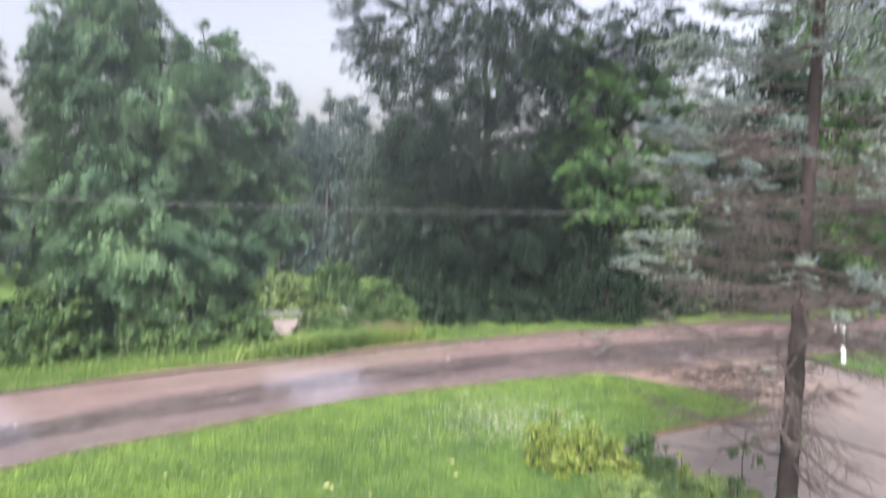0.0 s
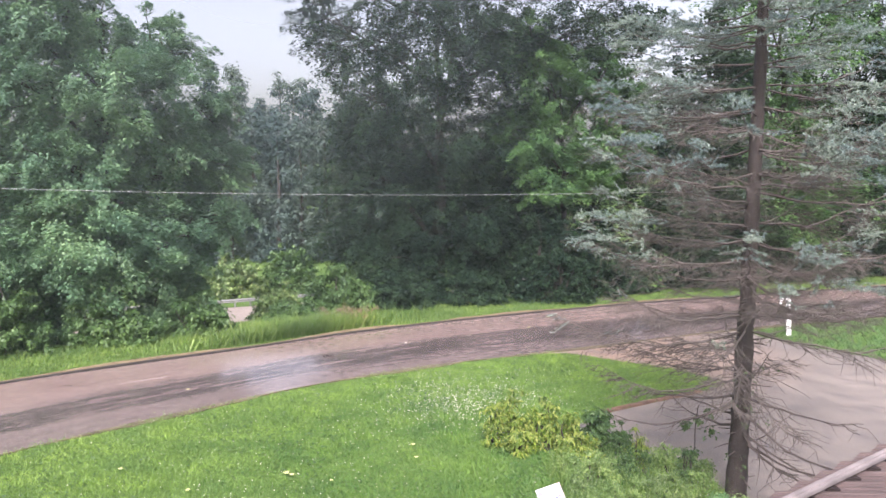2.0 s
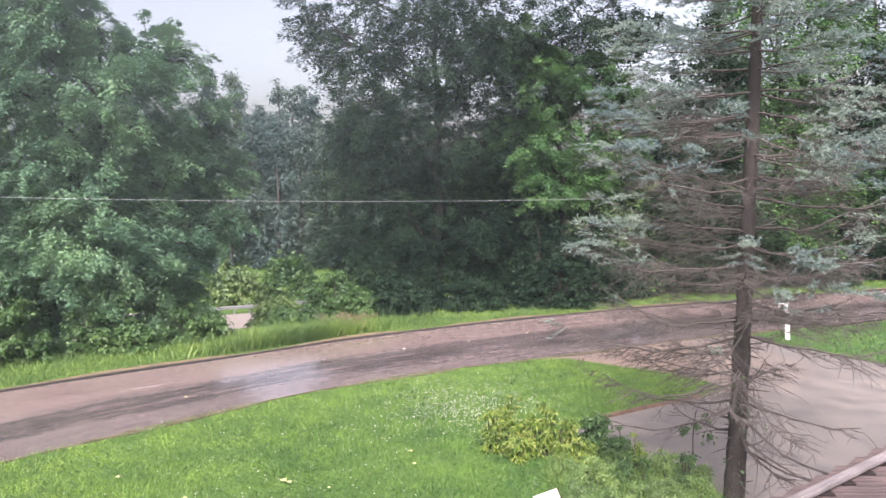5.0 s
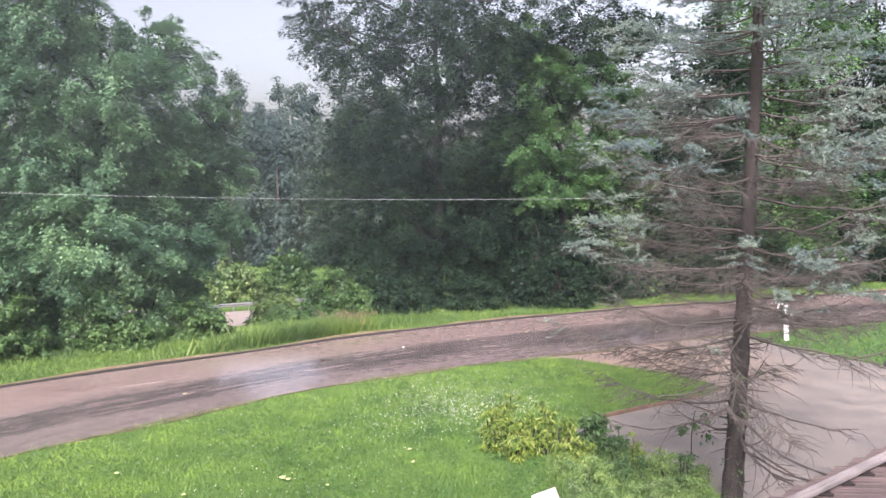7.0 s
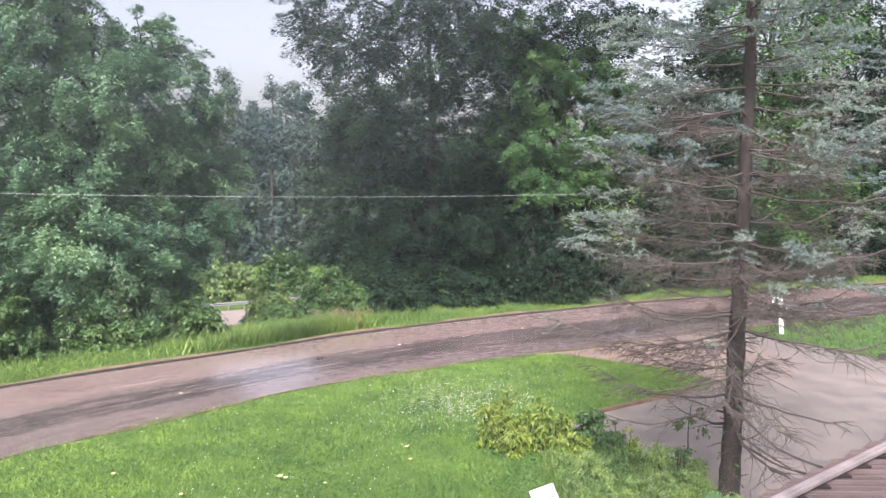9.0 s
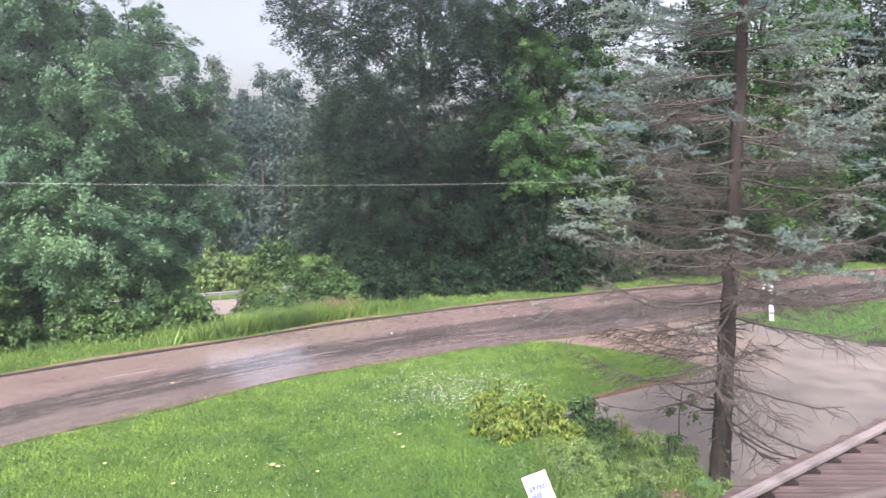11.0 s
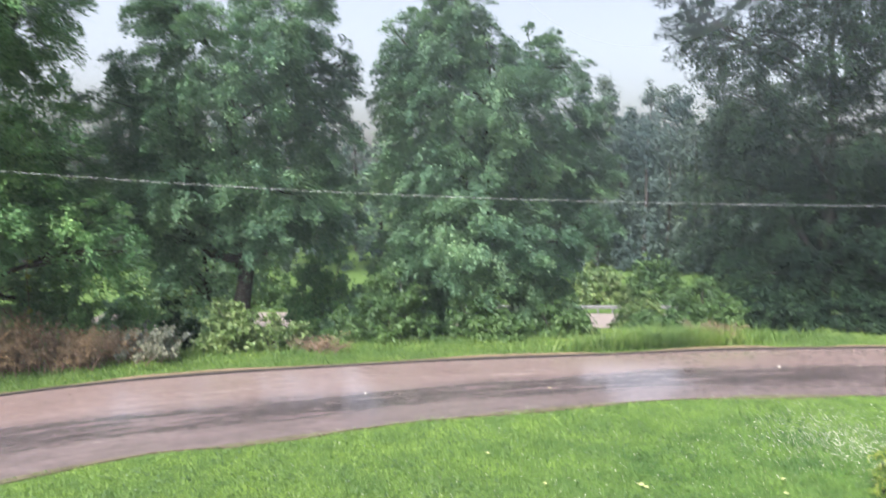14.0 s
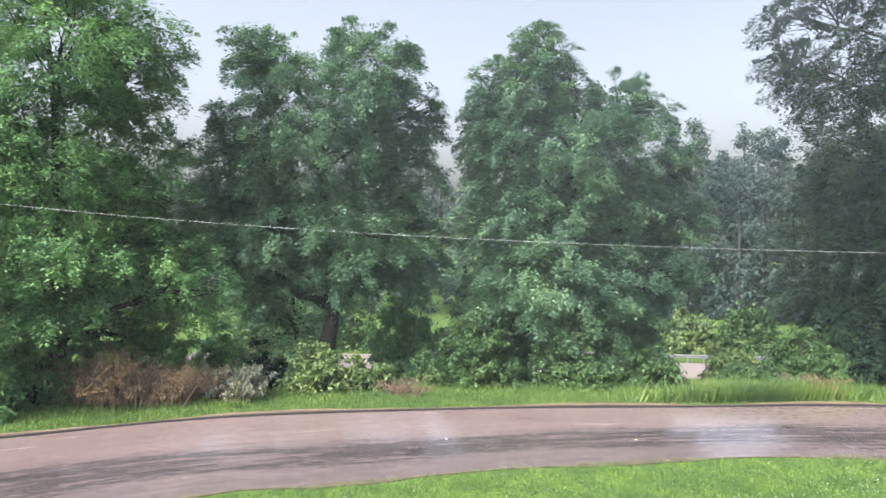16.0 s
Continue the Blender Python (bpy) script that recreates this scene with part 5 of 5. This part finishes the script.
def lettering(name, words, size, at, material, parent):
    cu = bpy.data.curves.new(name, "FONT")
    cu.body, cu.size, cu.align_x, cu.extrude, cu.offset = words, size, "LEFT", 0.001, 0.0016
    ob = new(name, cu)
    dg = bpy.context.evaluated_depsgraph_get()
    me = bpy.data.meshes.new_from_object(ob.evaluated_get(dg))
    bpy.data.objects.remove(ob)
    me.materials.clear()
    me.materials.append(material)
    ob = new(name, me)
    ob.parent = parent
    ob.matrix_basis = pose(*at, 90, 0, 0) @ Matrix.Diagonal((1, 1.45, 1, 1))
    return ob


lettering("lettering", "SERVING", 0.067, (-0.14, -0.0085, 0.245), M_BLUE, board)
lettering("lettering", "HERE", 0.067, (-0.14, -0.0085, 0.145), M_BLUE, board)
ring = bmesh.new()
bmesh.ops.create_circle(ring, cap_ends=True, radius=0.032, segments=20)
ring.transform(pose(-0.125, -0.0085, 0.4, 90, 0, 0))
part("emblem", ring, M_INK, board, "dark round emblem")
part("print_bar", box(0.14, 0.003, 0.014, (0.0, -0.0085, 0.393), 0), M_INK, board)
part("print_bar", box(0.2, 0.003, 0.006, (-0.03, -0.0085, 0.09), 0), M_INK, board)

# ---- the cable over the lawn ----
pts = []
for s in np.linspace(-0.9, 2.0, 60):
    pts.append((-14.5 + 19.5 * s, 6.8 + 6.2 * s, 4.5 + 1.13 * (s - 0.78) ** 2))
v, f = tubes([(np.array(pts), np.full(60, 0.0026))], 6)
tagged(solid("overhead_cable", v, f, M_WIRE, smooth=True), "thin pale cable strung across the yard", "cable")

# ---- guard rail of the valley road ----
rail = thing("guard_rail", (0, 0, 0), "grey steel guard rail along the valley road", "guard rail")
gl = shifted(fline, 3.4)[24:]
prof = [(0.0, 0.45), (0.08, 0.5), (0.0, 0.57), (0.08, 0.64), (0.0, 0.72), (-0.03, 0.72), (0.03, 0.57), (-0.03, 0.45)]
dirn = unit(gl[1] - gl[0])
nrm = np.array([dirn[1], -dirn[0]])
v = np.array([[*(p + nrm * a), -6.0 + b] for p in gl for a, b in prof])
k = len(prof)
f = [[i * k + j, i * k + (j + 1) % k, (i + 1) * k + (j + 1) % k, (i + 1) * k + j] for i in range(len(gl) - 1) for j in range(k)]
solid("beam", v, f, M_STEEL, rail)
for p in gl[::1]:
    part("rail_post", box(0.12, 0.12, 0.9, (p[0], p[1], -6.25), 0.01), M_STEEL, rail)

# ---- the porch roof below the window: ribbed sheets cut on a slant, with a trim laid over the cut ----
roof = thing("porch_roof", (1.72, 4.74, 2.505), "brown ribbed metal porch roof with a pale trim", "roof")
PITCH_Y, SLANT = 0.2, 1.34


def ribbed_sheet(k):
    """One sheet with a tall rib along its far edge and low ribs between, running along x."""
    y0 = k * PITCH_Y
    prof = [(0.0, 0.0), (0.05, 0.0), (0.062, 0.007), (0.074, 0.0), (0.115, 0.0), (0.127, 0.007), (0.139, 0.0), (0.158, 0.0), (0.168, 0.009), (0.19, 0.009), (0.2, 0.0), (0.2, -0.03), (0.0, -0.03)]
    n = len(prof)
    ends = [((y0 + PITCH_Y) * 0.3 + (y0 + a) * 0.7) * SLANT - 0.29 for a, b in prof]
    v = np.array([(e + (9.5 - e) * s, y0 + a, b - 0.009 * (9.5 - e) * s) for s in (0.0, 0.1, 1.0) for e, (a, b) in zip(ends, prof)])
    f = [[i * n + j, i * n + (j + 1) % n, (i + 1) * n + (j + 1) % n, (i + 1) * n + j] for i in range(2) for j in range(n)]
    return solid("sheet", v, f, M_ROOF, roof)


for k in range(-4, 22):
    ribbed_sheet(k)
run = Vector((SLANT, 1.0, 0)).normalized()
turn = Matrix.Rotation(math.atan2(run.y, run.x), 4, "Z")
trim = bmesh.new()
prof = [(-0.036, 0.02), (-0.036, 0.046), (-0.014, 0.047), (-0.012, 0.056), (0.022, 0.056), (0.034, 0.05), (0.036, 0.03)]
rows = []
for xx in np.linspace(-0.02, 7.5, 16):
    rows.append([trim.verts.new((xx, a, b)) for a, b in prof])
for p, q in zip(rows[:-1], rows[1:]):
    for j in range(len(prof) - 1):
        trim.faces.new((p[j], p[j + 1], q[j + 1], q[j]))
trim.transform(turn)
trim_piece = part("trim", trim, M_CAP, roof, "pale weathered metal trim")
lip = box(7.5, 0.02, 0.035, (3.73, -0.048, 0.025), 0.006, turn)
part("trim_lip", lip, M_CAP, roof, "pale folded lip of the trim")
for xx in np.arange(0.25, 7.2, 0.55):
    bm = bmesh.new()
    bmesh.ops.create_cone(bm, cap_ends=True, segments=6, radius1=0.006, radius2=0.005, depth=0.008)
    bmesh.ops.translate(bm, vec=(xx, -0.024, 0.05), verts=bm.verts)
    bm.transform(turn)
    part("screw", bm, M_STEEL, trim_piece)
for k in range(0, 21):
    # dark wedges added for the shade in the notches between the trim and the pans
    yk = k * PITCH_Y + 0.01
    tri = [(yk * SLANT + 0.07, yk), ((yk + 0.085) * SLANT + 0.07, yk + 0.085), ((yk + 0.085) * SLANT + 0.075, yk)]
    bm = bmesh.new()
    low, top = [[bm.verts.new((x, y, h)) for x, y in tri] for h in (-0.02, 0.014)]
    bm.faces.new(top)
    for i in range(3):
        bm.faces.new((low[i], low[(i + 1) % 3], top[(i + 1) % 3], top[i]))
    part("shade_wedge", bm, M_NOTCH_SHADE, roof)
a, b = Vector((1.86, 4.6, 2.6)), Vector((6.2, 5.98, 2.56))
band = bmesh.new()
bmesh.ops.create_cone(band, cap_ends=True, segments=16, radius1=0.062, radius2=0.062, depth=(b - a).length)
band.transform(Matrix.Translation((a + b) / 2) @ (b - a).to_track_quat("Z", "Y").to_matrix().to_4x4())
tagged(part("roof_flashing", band, M_TRIM, None, smooth=True), "rounded taupe metal flashing across the porch roof", "flashing")

# ---- the house wall and window that the view is taken from ----
wall = bmesh.new()
for (x0, x1, z0, z1) in [(-8, -1.4, -0.1, 6.2), (1.2, 12, -0.1, 6.2), (-1.4, 1.2, -0.1, 4.2), (-1.4, 1.2, 5.9, 6.2)]:
    piece = box(x1 - x0, 0.16, z1 - z0, ((x0 + x1) / 2, 0.42, z0))
    me = bpy.data.meshes.new("w")
    piece.to_mesh(me)
    piece.free()
    wall.from_mesh(me)
    bpy.data.meshes.remove(me)
tagged(part("wall_house", wall, M_SIDING, None), "beige siding wall of the house", "wall", kind="structure")
win = thing("window_1", (-0.1, 0.42, 4.2), "open window with a fine grey insect screen", "window", kind="structure")
for nm, w, h, at in [("window_sill", 2.6, 0.05, (0, 0, 0)), ("window_frame", 2.6, 0.05, (0, 0, 1.65)), ("window_frame", 0.05, 1.6, (-1.275, 0, 0.05)), ("window_frame", 0.05, 1.6, (1.275, 0, 0.05))]:
    part(nm, box(w, 0.1, h, at, 0.005), M_WHITE, win)
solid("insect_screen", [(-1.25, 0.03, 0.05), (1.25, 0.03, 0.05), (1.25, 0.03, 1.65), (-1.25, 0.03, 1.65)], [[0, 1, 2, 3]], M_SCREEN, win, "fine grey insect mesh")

# plain walls that close the room behind the window
for nm, w, d, h, at, lab in [("wall_back", 20.0, 0.16, 6.3, (2, -4.5, -0.1), "plain beige back wall of the house"), ("wall_left", 0.16, 4.76, 6.3, (-7.92, -2.04, -0.1), "plain beige side wall of the house"), ("wall_right", 0.16, 4.76, 6.3, (11.92, -2.04, -0.1), "plain beige side wall of the house")]:
    tagged(part(nm, box(w, d, h, at), M_SIDING, None), lab, "wall", kind="structure")
tagged(part("floor", box(19.6, 4.7, 0.2, (2, -2.05, 3.2)), M_TIMBER, None), "plain brown floor of the upper room", "floor", kind="structure")
tagged(part("ceiling", box(20.2, 5.2, 0.12, (2, -2.05, 6.21)), M_SIDING, None), "plain ceiling of the upper room", "ceiling", kind="structure")
